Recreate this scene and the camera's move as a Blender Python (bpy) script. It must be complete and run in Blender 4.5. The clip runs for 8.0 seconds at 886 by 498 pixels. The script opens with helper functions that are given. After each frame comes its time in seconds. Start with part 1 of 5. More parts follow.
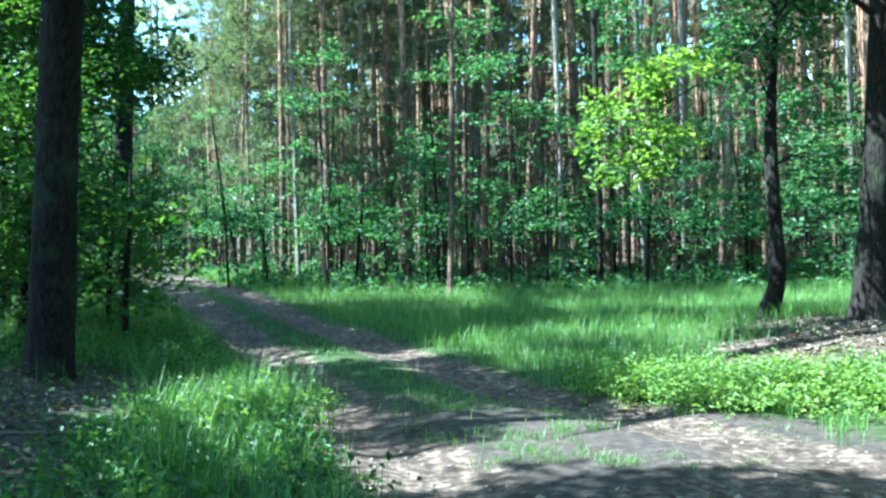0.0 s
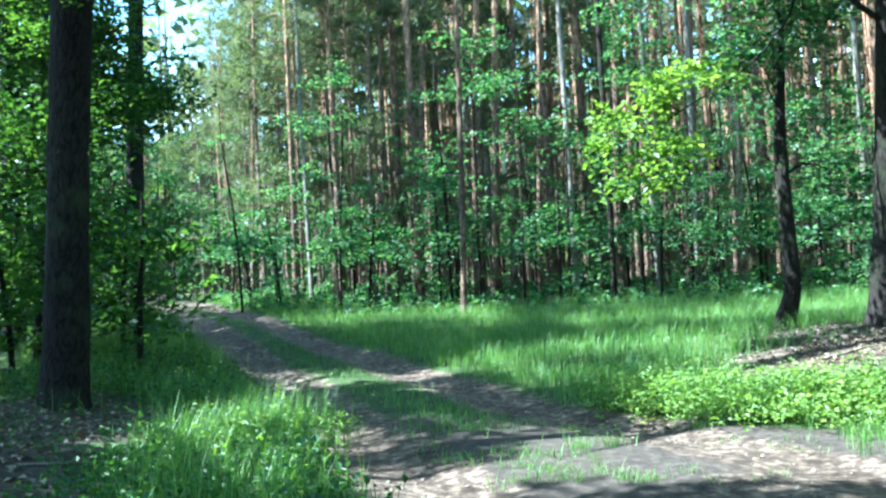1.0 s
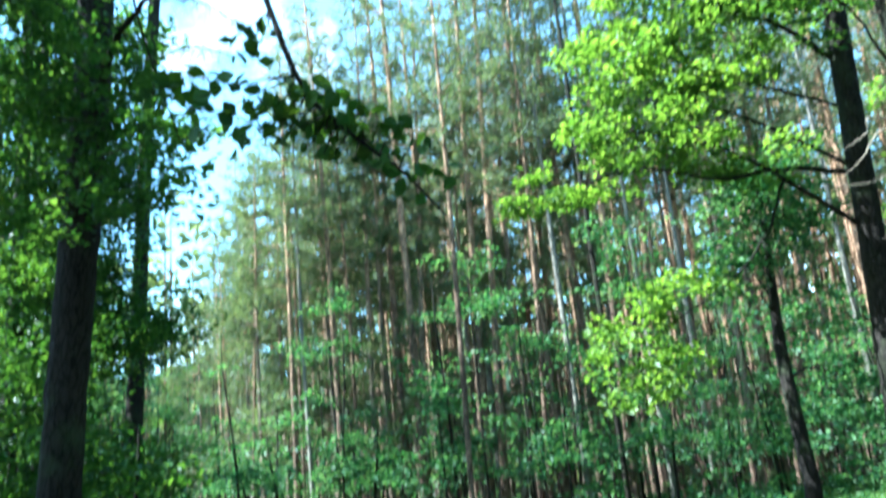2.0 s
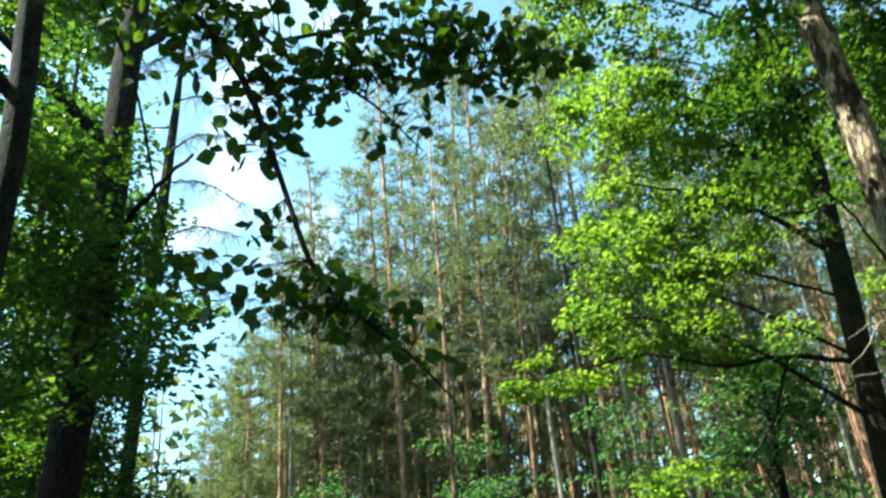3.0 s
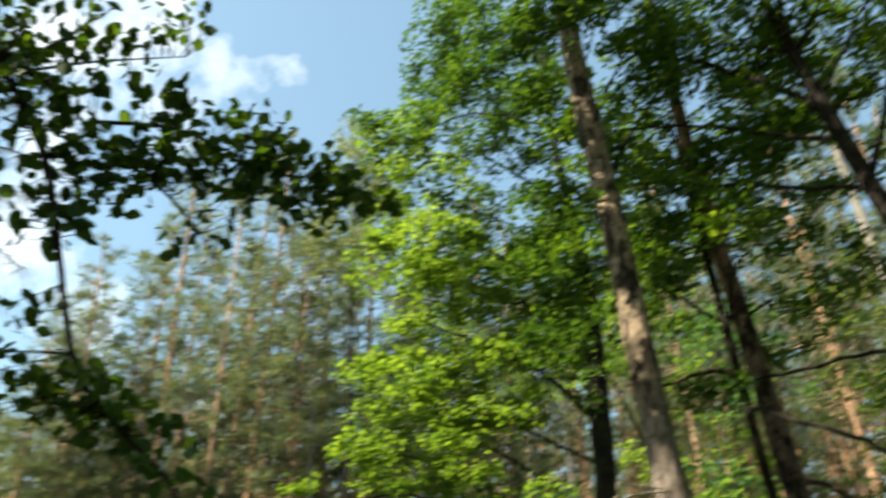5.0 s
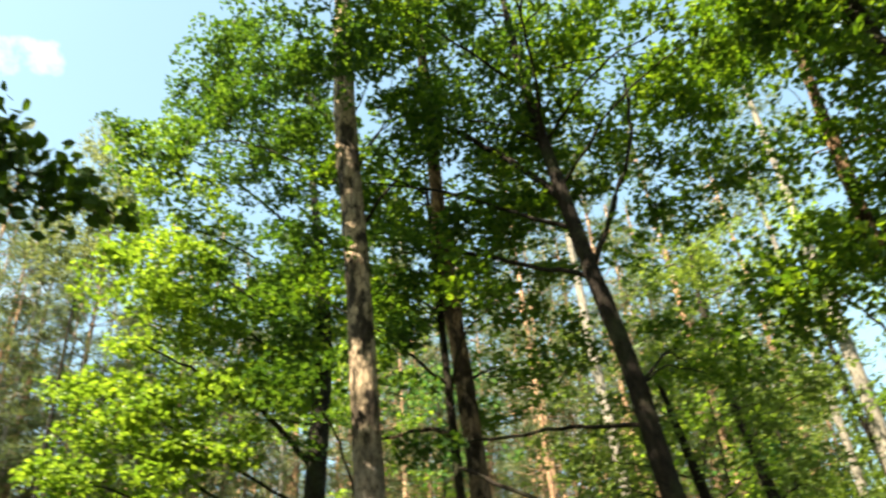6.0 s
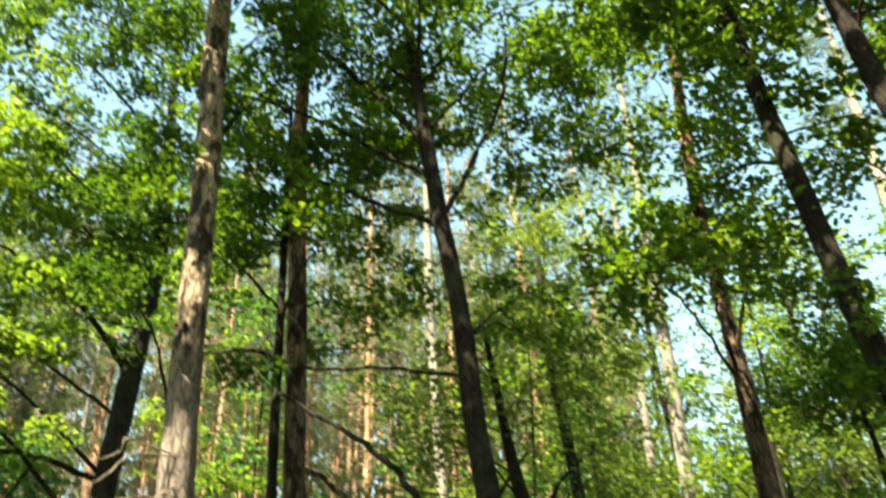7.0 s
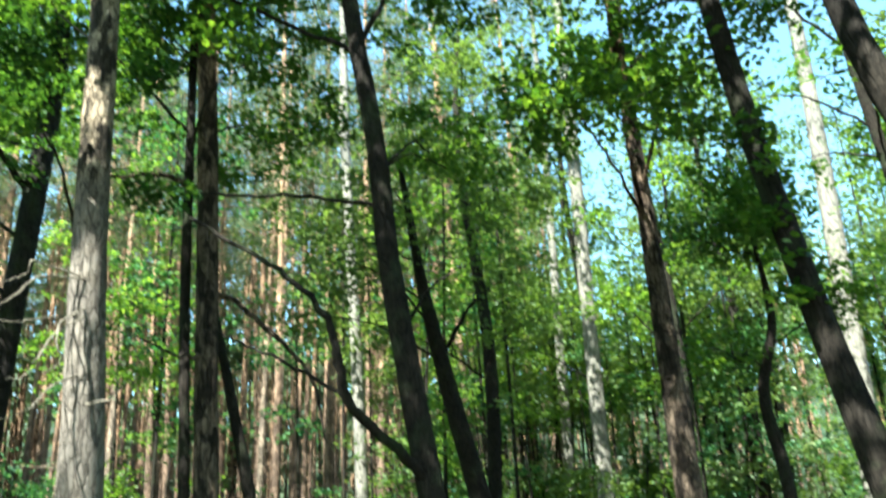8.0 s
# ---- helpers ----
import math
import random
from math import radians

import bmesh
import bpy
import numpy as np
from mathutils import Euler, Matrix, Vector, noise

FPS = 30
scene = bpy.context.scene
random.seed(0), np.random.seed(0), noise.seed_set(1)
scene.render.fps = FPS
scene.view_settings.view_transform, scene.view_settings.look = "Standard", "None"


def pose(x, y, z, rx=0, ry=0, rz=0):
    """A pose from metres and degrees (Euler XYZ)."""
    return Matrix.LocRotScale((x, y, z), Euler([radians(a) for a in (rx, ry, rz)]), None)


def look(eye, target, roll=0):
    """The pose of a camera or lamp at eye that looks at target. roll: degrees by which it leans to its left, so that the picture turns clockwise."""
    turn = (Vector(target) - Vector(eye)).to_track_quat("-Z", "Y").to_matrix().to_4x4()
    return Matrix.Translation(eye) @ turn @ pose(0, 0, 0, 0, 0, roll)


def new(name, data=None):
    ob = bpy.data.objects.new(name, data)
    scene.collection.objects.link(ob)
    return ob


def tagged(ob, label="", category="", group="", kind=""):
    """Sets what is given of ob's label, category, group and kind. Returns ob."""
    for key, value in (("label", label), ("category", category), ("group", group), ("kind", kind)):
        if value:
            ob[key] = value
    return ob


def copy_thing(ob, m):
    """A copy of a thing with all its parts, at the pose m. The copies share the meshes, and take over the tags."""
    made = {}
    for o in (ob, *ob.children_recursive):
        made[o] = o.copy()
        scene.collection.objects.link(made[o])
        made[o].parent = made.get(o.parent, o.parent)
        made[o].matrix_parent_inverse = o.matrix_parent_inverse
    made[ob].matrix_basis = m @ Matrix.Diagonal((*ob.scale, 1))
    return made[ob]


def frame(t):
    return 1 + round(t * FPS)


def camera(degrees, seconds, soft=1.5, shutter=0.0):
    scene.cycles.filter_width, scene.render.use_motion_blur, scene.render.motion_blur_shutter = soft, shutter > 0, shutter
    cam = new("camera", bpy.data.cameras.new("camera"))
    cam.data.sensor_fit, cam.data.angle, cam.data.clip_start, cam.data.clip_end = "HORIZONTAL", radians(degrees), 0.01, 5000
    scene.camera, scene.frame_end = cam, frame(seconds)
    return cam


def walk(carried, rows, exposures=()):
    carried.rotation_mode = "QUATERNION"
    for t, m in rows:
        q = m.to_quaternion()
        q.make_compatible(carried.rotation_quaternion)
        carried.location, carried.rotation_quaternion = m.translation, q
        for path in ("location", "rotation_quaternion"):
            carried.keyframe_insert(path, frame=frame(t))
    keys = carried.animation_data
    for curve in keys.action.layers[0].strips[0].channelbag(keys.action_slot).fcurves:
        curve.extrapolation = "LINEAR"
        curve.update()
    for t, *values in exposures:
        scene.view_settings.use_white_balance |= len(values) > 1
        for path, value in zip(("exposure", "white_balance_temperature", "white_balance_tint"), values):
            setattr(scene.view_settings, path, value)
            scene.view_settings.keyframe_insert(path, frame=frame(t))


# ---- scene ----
cam = camera(53.15, 8.0, soft=2.4, shutter=0.45)
walk(cam, [
    (0.0, pose(-0.000, 0.000, 1.600, 90.70, 1.02, -0.00)),
    (0.5, pose(0.003, 0.014, 1.603, 91.60, 1.97, 0.74)),
    (1.0, pose(0.018, 0.022, 1.601, 91.95, 2.70, 0.86)),
    (1.5, pose(0.055, 0.026, 1.588, 96.12, 3.53, 1.05)),
    (2.0, pose(0.060, 0.035, 1.572, 106.21, 5.18, 1.44)),
    (2.2, pose(0.059, 0.040, 1.566, 109.44, 5.52, 1.52)),
    (3.3, pose(-0.033, 0.041, 1.628, 118.60, 2.90, -0.77)),
    (3.5, pose(-0.020, 0.033, 1.635, 118.35, 0.76, -2.41)),
    (4.0, pose(0.008, -0.019, 1.645, 121.21, 3.46, -0.84)),
    (4.5, pose(0.038, -0.046, 1.652, 122.67, 2.41, -3.12)),
    (5.0, pose(0.054, -0.070, 1.653, 124.60, 2.03, -15.42)),
    (5.2, pose(0.049, -0.076, 1.649, 125.66, 2.83, -20.12)),
    (6.3, pose(0.109, -0.080, 1.675, 126.02, 3.75, -37.70)),
    (6.5, pose(0.108, -0.085, 1.679, 125.78, 3.08, -40.40)),
    (7.0, pose(0.124, -0.109, 1.673, 121.58, 1.58, -47.00)),
    (7.5, pose(0.121, -0.119, 1.662, 116.33, 2.21, -49.97)),
    (8.0, pose(0.115, -0.124, 1.658, 110.46, 2.63, -52.57)),
], exposures=[(0.0, 2.88, 4650, 0), (1.6, 3.05, 4850, 2), (2.2, 2.78, 5000, -4), (3.3, 1.98, 6500, -4), (5.2, 1.74, 7300, 9), (6.5, 2.68, 8000, 8), (7.5, 2.56, 7000, -1), (8.0, 2.6, 5650, -4)])

# ---- light ----
SUN_AZ, SUN_EL = -100.0, 52.0      # degrees; azimuth from +y towards +x
world = bpy.data.worlds.new("world")
scene.world = world
world.use_nodes = True
wn, wl = world.node_tree.nodes, world.node_tree.links
sky = wn.new("ShaderNodeTexSky")
sky.sky_type, sky.sun_disc = "NISHITA", False
sky.sun_elevation, sky.sun_rotation = radians(SUN_EL), radians(SUN_AZ)
sky.air_density, sky.dust_density, sky.ozone_density = 1.0, 1.1, 1.0
coord = wn.new("ShaderNodeTexCoord")
puff = wn.new("ShaderNodeTexNoise")
puff.inputs["Scale"].default_value, puff.inputs["Detail"].default_value, puff.inputs["Roughness"].default_value = 3.2, 7.0, 0.55
wl.new(coord.outputs["Generated"], puff.inputs["Vector"])
veil = wn.new("ShaderNodeMapRange")
veil.inputs["From Min"].default_value, veil.inputs["From Max"].default_value = 0.57, 0.8
heap = puff.outputs["Fac"]
for cloud_az, cloud_el, wide, more in ((-12.0, 47.5, 0.9935, 0.11), (-13.0, 39.0, 0.988, 0.08), (2.2, 45.0, 0.9988, 0.02), (-19.0, 27.0, 0.985, 0.06)):   # cumulus banks
    bank = wn.new("ShaderNodeVectorMath")
    bank.operation = "DOT_PRODUCT"
    wl.new(coord.outputs["Generated"], bank.inputs[0])
    bank.inputs[1].default_value = (math.sin(radians(cloud_az)) * math.cos(radians(cloud_el)), math.cos(radians(cloud_az)) * math.cos(radians(cloud_el)), math.sin(radians(cloud_el)))
    near_bank = wn.new("ShaderNodeMapRange")
    near_bank.interpolation_type = "SMOOTHSTEP"
    near_bank.inputs["From Min"].default_value, near_bank.inputs["To Max"].default_value = wide, more
    wl.new(bank.outputs["Value"], near_bank.inputs["Value"])
    piled = wn.new("ShaderNodeMath")
    wl.new(heap, piled.inputs[0])
    wl.new(near_bank.outputs["Result"], piled.inputs[1])
    heap = piled.outputs["Value"]
wl.new(heap, veil.inputs["Value"])
cloud = wn.new("ShaderNodeMix")
cloud.data_type = "RGBA"
cloud.inputs["B"].default_value = (12.0, 12.2, 12.2, 1)
wl.new(veil.outputs["Result"], cloud.inputs["Factor"])
clear = wn.new("ShaderNodeMix")
clear.data_type, clear.blend_type = "RGBA", "MULTIPLY"
clear.inputs["Factor"].default_value, clear.inputs["B"].default_value = 1.0, (1.33, 1.5, 1.3, 1)
wl.new(sky.outputs["Color"], clear.inputs["A"])
wl.new(clear.outputs["Result"], cloud.inputs["A"])
wl.new(cloud.outputs["Result"], wn["Background"].inputs["Color"])
wn["Background"].inputs["Strength"].default_value = 0.078
sun = new("sun", bpy.data.lights.new("sun", "SUN"))
sun.data.energy, sun.data.angle, sun.data.color = 5.0, radians(0.55), (1.0, 0.95, 0.85)
toward = Vector((math.sin(radians(SUN_AZ)) * math.cos(radians(SUN_EL)), math.cos(radians(SUN_AZ)) * math.cos(radians(SUN_EL)), math.sin(radians(SUN_EL))))
sun.matrix_world = look(toward * 60, (0, 0, 0))


# ---- materials ----
def material(name):
    m = bpy.data.materials.new(name)
    m.use_nodes = True
    return m, m.node_tree.nodes, m.node_tree.links, m.node_tree.nodes["Principled BSDF"]


def ramp(nodes, stops):
    r = nodes.new("ShaderNodeValToRGB")
    r.color_ramp.elements[0].position, r.color_ramp.elements[0].color = stops[0][0], (*stops[0][1], 1)
    r.color_ramp.elements[1].position, r.color_ramp.elements[1].color = stops[-1][0], (*stops[-1][1], 1)
    for p, c in stops[1:-1]:
        r.color_ramp.elements.new(p).color = (*c, 1)
    return r


def noise_node(nodes, links, vector, scale, detail=5.0, rough=0.6):
    n = nodes.new("ShaderNodeTexNoise")
    n.inputs["Scale"].default_value, n.inputs["Detail"].default_value, n.inputs["Roughness"].default_value = scale, detail, rough
    links.new(vector, n.inputs["Vector"])
    return n.outputs["Fac"]


def stretched(nodes, links, sx, sy, sz):
    c = nodes.new("ShaderNodeTexCoord")
    m = nodes.new("ShaderNodeMapping")
    m.inputs["Scale"].default_value = (sx, sy, sz)
    links.new(c.outputs["Object"], m.inputs["Vector"])
    return m.outputs["Vector"]


def mixed(nodes, links, fac, a, b, blend="MIX"):
    m = nodes.new("ShaderNodeMix")
    m.data_type, m.blend_type = "RGBA", blend
    for socket, v in (("Factor", fac), ("A", a), ("B", b)):
        if isinstance(v, (int, float)):
            m.inputs[socket].default_value = v
        elif isinstance(v, tuple):
            m.inputs[socket].default_value = (*v, 1)
        else:
            links.new(v, m.inputs[socket])
    return m.outputs["Result"]


def leaf_material(name, dark, mid, light, through_share=0.48, gloss=0.45, random_by="island", glow=(1.95, 1.65, 0.5), sheen=0.4):
    """A thin leaf: diffuse on the lit side, light let through on the other, a waxy sheen."""
    m, n, l, p = material(name)
    if random_by == "island":
        g = n.new("ShaderNodeNewGeometry")
        rnd = g.outputs["Random Per Island"]
    else:
        g = n.new("ShaderNodeObjectInfo")
        rnd = g.outputs["Random"]
    r = ramp(n, [(0.0, dark), (0.5, mid), (1.0, light)])
    l.new(rnd, r.inputs["Fac"])
    c = n.new("ShaderNodeTexCoord")
    broad = noise_node(n, l, c.outputs["Object"], 0.6, 3.0)
    spread = ramp(n, [(0.3, (0.75, 0.8, 0.75)), (0.7, (1.25, 1.15, 1.0))])
    l.new(broad, spread.inputs["Fac"])
    col = mixed(n, l, 1.0, r.outputs["Color"], spread.outputs["Color"], "MULTIPLY")
    l.new(col, p.inputs["Base Color"])
    p.inputs["Roughness"].default_value = gloss
    p.inputs["Specular IOR Level"].default_value = sheen
    t = n.new("ShaderNodeBsdfTranslucent")
    warm = mixed(n, l, 1.0, col, glow, "MULTIPLY")
    l.new(warm, t.inputs["Color"])
    s = n.new("ShaderNodeMixShader")
    s.inputs["Fac"].default_value = through_share
    l.new(p.outputs["BSDF"], s.inputs[1])
    l.new(t.outputs["BSDF"], s.inputs[2])
    l.new(s.outputs["Shader"], n["Material Output"].inputs["Surface"])
    return m


def bark_material(name, low, high, ridge=14.0, relief=0.5, moss=0.0, top=None, dapple_depth=0.0, dapple_high=False):
    """Furrowed bark; top: a second pair of colours higher up the stem, with the height where it takes over."""
    m, n, l, p = material(name)
    v = stretched(n, l, ridge, ridge, ridge * 0.28)
    vor = n.new("ShaderNodeTexVoronoi")
    vor.feature = "DISTANCE_TO_EDGE"
    vor.inputs["Scale"].default_value = 1.0
    fine = noise_node(n, l, v, 0.9, 9.0, 0.72)
    warp = n.new("ShaderNodeVectorMath")
    warp.operation = "ADD"
    l.new(v, warp.inputs[0])
    bent = n.new("ShaderNodeVectorMath")
    bent.operation = "SCALE"
    bent.inputs["Scale"].default_value = 3.0
    l.new(fine, bent.inputs[0])
    l.new(bent.outputs["Vector"], warp.inputs[1])
    l.new(warp.outputs["Vector"], vor.inputs["Vector"])
    plates = n.new("ShaderNodeMapRange")
    plates.inputs["From Max"].default_value = 0.22
    l.new(vor.outputs["Distance"], plates.inputs["Value"])
    height = n.new("ShaderNodeMath")
    height.operation = "MULTIPLY_ADD"
    l.new(fine, height.inputs[0])
    height.inputs[1].default_value = 0.6
    l.new(plates.outputs["Result"], height.inputs[2])
    r = ramp(n, [(0.25, low), (1.3 / 1.6, high)])
    l.new(height.outputs["Value"], r.inputs["Fac"])
    col = r.outputs["Color"]
    c = n.new("ShaderNodeTexCoord")
    if top:
        z0, z1, low2, high2 = top
        sep = n.new("ShaderNodeSeparateXYZ")
        l.new(c.outputs["Object"], sep.inputs["Vector"])
        blot = noise_node(n, l, c.outputs["Object"], 1.6, 4.0)
        lift = n.new("ShaderNodeMath")
        lift.operation = "MULTIPLY_ADD"
        l.new(blot, lift.inputs[0])
        lift.inputs[1].default_value = 5.0
        l.new(sep.outputs["Z"], lift.inputs[2])
        rise = n.new("ShaderNodeMapRange")
        rise.inputs["From Min"].default_value, rise.inputs["From Max"].default_value = z0, z1
        l.new(lift.outputs["Value"], rise.inputs["Value"])
        r2 = ramp(n, [(0.25, low2), (1.3 / 1.6, high2)])
        l.new(height.outputs["Value"], r2.inputs["Fac"])
        col = mixed(n, l, rise.outputs["Result"], col, r2.outputs["Color"])
    blotch = noise_node(n, l, c.outputs["Object"], 0.9, 5.0)
    tone = ramp(n, [(0.3, (0.7, 0.7, 0.72)), (0.7, (1.2, 1.18, 1.12))])
    l.new(blotch, tone.inputs["Fac"])
    col = mixed(n, l, 1.0, col, tone.outputs["Color"], "MULTIPLY")
    # patches mix flaking bark with leaf-shadow dapple put into the colour
    if dapple_depth:
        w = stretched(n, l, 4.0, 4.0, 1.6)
        scale = ramp(n, [(0.46, (1 - dapple_depth,) * 3), (0.53, (1.15, 1.12, 1.06))])
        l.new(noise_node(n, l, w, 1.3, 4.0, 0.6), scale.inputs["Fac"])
        col = mixed(n, l, rise.outputs["Result"] if dapple_high else 1.0, col, scale.outputs["Color"], "MULTIPLY")
    if moss:
        patch = noise_node(n, l, c.outputs["Object"], 2.2, 6.0)
        cut = n.new("ShaderNodeMapRange")
        cut.inputs["From Min"].default_value, cut.inputs["From Max"].default_value, cut.inputs["To Max"].default_value = 0.5, 0.68, moss
        l.new(patch, cut.inputs["Value"])
        col = mixed(n, l, cut.outputs["Result"], col, (0.09, 0.13, 0.05))
    l.new(col, p.inputs["Base Color"])
    p.inputs["Roughness"].default_value = 0.9
    p.inputs["Specular IOR Level"].default_value = 0.12
    b = n.new("ShaderNodeBump")
    b.inputs["Strength"].default_value, b.inputs["Distance"].default_value = relief, 0.03
    l.new(height.outputs["Value"], b.inputs["Height"])
    l.new(b.outputs["Normal"], p.inputs["Normal"])
    return m


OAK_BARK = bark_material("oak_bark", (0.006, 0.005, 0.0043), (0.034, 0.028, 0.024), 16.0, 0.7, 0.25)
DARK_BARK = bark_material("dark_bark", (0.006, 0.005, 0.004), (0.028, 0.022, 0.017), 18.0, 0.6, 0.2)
PINE_BARK = bark_material("pine_bark", (0.075, 0.055, 0.042), (0.33, 0.25, 0.19), 13.0, 0.7, 0.0, (10.0, 15.0, (0.2, 0.125, 0.08), (0.47, 0.31, 0.205)), 0.4)
# dark patches high on the stem stand for leaf shadow, put into the colour
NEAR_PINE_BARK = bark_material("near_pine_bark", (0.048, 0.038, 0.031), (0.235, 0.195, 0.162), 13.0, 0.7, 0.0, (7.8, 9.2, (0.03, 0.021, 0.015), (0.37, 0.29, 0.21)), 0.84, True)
RED_PINE_BARK = bark_material("red_pine_bark", (0.045, 0.03, 0.022), (0.225, 0.15, 0.11), 13.0, 0.6, 0.0, (9.0, 14.0, (0.2, 0.115, 0.07), (0.45, 0.28, 0.18)), 0.45)
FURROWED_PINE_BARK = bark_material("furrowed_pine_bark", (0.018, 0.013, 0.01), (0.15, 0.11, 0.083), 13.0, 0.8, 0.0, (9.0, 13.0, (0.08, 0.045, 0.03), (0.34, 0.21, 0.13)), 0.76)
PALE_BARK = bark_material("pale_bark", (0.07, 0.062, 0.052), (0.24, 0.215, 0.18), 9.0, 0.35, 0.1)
DRY_TWIG = bark_material("dry_twig", (0.1, 0.08, 0.06), (0.26, 0.22, 0.17), 30.0, 0.2)
OAK_LEAF = leaf_material("oak_leaf", (0.03, 0.082, 0.016), (0.06, 0.138, 0.026), (0.11, 0.2, 0.042))
# brighter leaf copy, with sunlight put into its colour
SUNLIT_LEAF = leaf_material("sunlit_leaf", (0.052, 0.112, 0.025), (0.108, 0.196, 0.041), (0.185, 0.285, 0.07), 0.56, glow=(1.65, 1.55, 0.58))
PALE_LEAF = leaf_material("pale_leaf", (0.09, 0.12, 0.05), (0.15, 0.18, 0.08), (0.22, 0.25, 0.13), 0.4, 0.5, glow=(1.35, 1.35, 0.9))
# darker leaf copy, with shade put into its colour
SHADED_LEAF = leaf_material("shaded_leaf", (0.02, 0.06, 0.018), (0.04, 0.102, 0.027), (0.076, 0.16, 0.045), 0.43, sheen=0.35)
BEECH_LEAF = leaf_material("sapling_leaf", (0.016, 0.06, 0.028), (0.05, 0.138, 0.054), (0.145, 0.255, 0.11), 0.45, 0.5, glow=(1.55, 1.5, 0.8), sheen=0.35)
BRANCH_LEAF = leaf_material("branch_leaf", (0.018, 0.055, 0.012), (0.028, 0.08, 0.016), (0.045, 0.1, 0.02), 0.36, 0.6, "object")
BOUGH_LEAF = leaf_material("bough_leaf", (0.02, 0.05, 0.012), (0.034, 0.08, 0.017), (0.055, 0.11, 0.024), 0.42, 0.6, glow=(2.0, 1.7, 0.5), sheen=0.25)
# pale green leaf, lightened so that sunlight is in its colour
LIT_PALE_GREEN_LEAF = leaf_material("lit_pale_green_leaf", (0.07, 0.12, 0.04), (0.11, 0.175, 0.06), (0.16, 0.23, 0.085), 0.45, 0.5, glow=(1.6, 1.5, 0.6))
NEEDLE = leaf_material("pine_needle", (0.05, 0.08, 0.044), (0.09, 0.125, 0.068), (0.14, 0.175, 0.1), 0.48, 0.55, glow=(1.6, 1.5, 0.8))
GRASS = leaf_material("grass_blade", (0.05, 0.135, 0.03), (0.1, 0.205, 0.05), (0.19, 0.305, 0.1), 0.42, 0.45, glow=(1.7, 1.6, 0.6))
HERB = leaf_material("herb_leaf", (0.08, 0.165, 0.034), (0.145, 0.245, 0.055), (0.23, 0.34, 0.1), 0.45, 0.5, glow=(1.6, 1.5, 0.55))
LITTER = leaf_material("dry_leaf", (0.04, 0.03, 0.022), (0.11, 0.085, 0.062), (0.31, 0.26, 0.2), 0.1, 0.6)


def ground_material():
    m, n, l, p = material("forest_ground")
    c = n.new("ShaderNodeTexCoord")
    o = c.outputs["Object"]
    big, small, grit = noise_node(n, l, o, 0.8, 5.0), noise_node(n, l, o, 9.0, 7.0, 0.7), noise_node(n, l, o, 70.0, 6.0, 0.75)
    sand = ramp(n, [(0.3, (0.038, 0.028, 0.02)), (0.48, (0.082, 0.06, 0.044)), (0.6, (0.215, 0.163, 0.118)), (0.78, (0.5, 0.395, 0.29))])
    l.new(small, sand.inputs["Fac"])
    grain = ramp(n, [(0.3, (0.6, 0.6, 0.6)), (0.7, (1.15, 1.15, 1.15))])
    l.new(grit, grain.inputs["Fac"])
    patchy = ramp(n, [(0.35, (0.5, 0.47, 0.44)), (0.62, (1.1, 1.08, 1.05))])
    l.new(noise_node(n, l, o, 2.3, 6.0, 0.65), patchy.inputs["Fac"])
    sand_c = mixed(n, l, 1.0, sand.outputs["Color"], grain.outputs["Color"], "MULTIPLY")
    sand_c = mixed(n, l, 1.0, sand_c, patchy.outputs["Color"], "MULTIPLY")
    turf = ramp(n, [(0.3, (0.03, 0.055, 0.015)), (0.7, (0.07, 0.1, 0.03))])
    l.new(small, turf.inputs["Fac"])
    turf_c = mixed(n, l, 1.0, turf.outputs["Color"], patchy.outputs["Color"], "MULTIPLY")
    turf_c = mixed(n, l, 1.0, turf_c, grain.outputs["Color"], "MULTIPLY")
    duff = ramp(n, [(0.25, (0.022, 0.017, 0.013)), (0.5, (0.058, 0.046, 0.035)), (0.75, (0.13, 0.105, 0.082))])
    l.new(small, duff.inputs["Fac"])
    duff_c = mixed(n, l, 1.0, duff.outputs["Color"], grain.outputs["Color"], "MULTIPLY")
    col = turf_c
    for name, tint in (("litter", duff_c), ("sand", sand_c)):
        a = n.new("ShaderNodeAttribute")
        a.attribute_name = name
        ragged = n.new("ShaderNodeMath")
        ragged.operation = "MULTIPLY_ADD"
        l.new(small, ragged.inputs[0])
        ragged.inputs[1].default_value = 0.8
        l.new(a.outputs["Fac"], ragged.inputs[2])
        edge = n.new("ShaderNodeMapRange")
        edge.inputs["From Min"].default_value, edge.inputs["From Max"].default_value = 0.75, 1.05
        l.new(ragged.outputs["Value"], edge.inputs["Value"])
        col = mixed(n, l, edge.outputs["Result"], col, tint)
    l.new(col, p.inputs["Base Color"])
    p.inputs["Roughness"].default_value = 0.95
    p.inputs["Specular IOR Level"].default_value = 0.2
    b = n.new("ShaderNodeBump")
    b.inputs["Strength"].default_value, b.inputs["Distance"].default_value = 0.7, 0.03
    rough = n.new("ShaderNodeMath")
    rough.operation = "MULTIPLY_ADD"
    l.new(grit, rough.inputs[0])
    rough.inputs[1].default_value = 0.35
    l.new(small, rough.inputs[2])
    l.new(rough.outputs["Value"], b.inputs["Height"])
    l.new(b.outputs["Normal"], p.inputs["Normal"])
    return m


GROUND = ground_material()

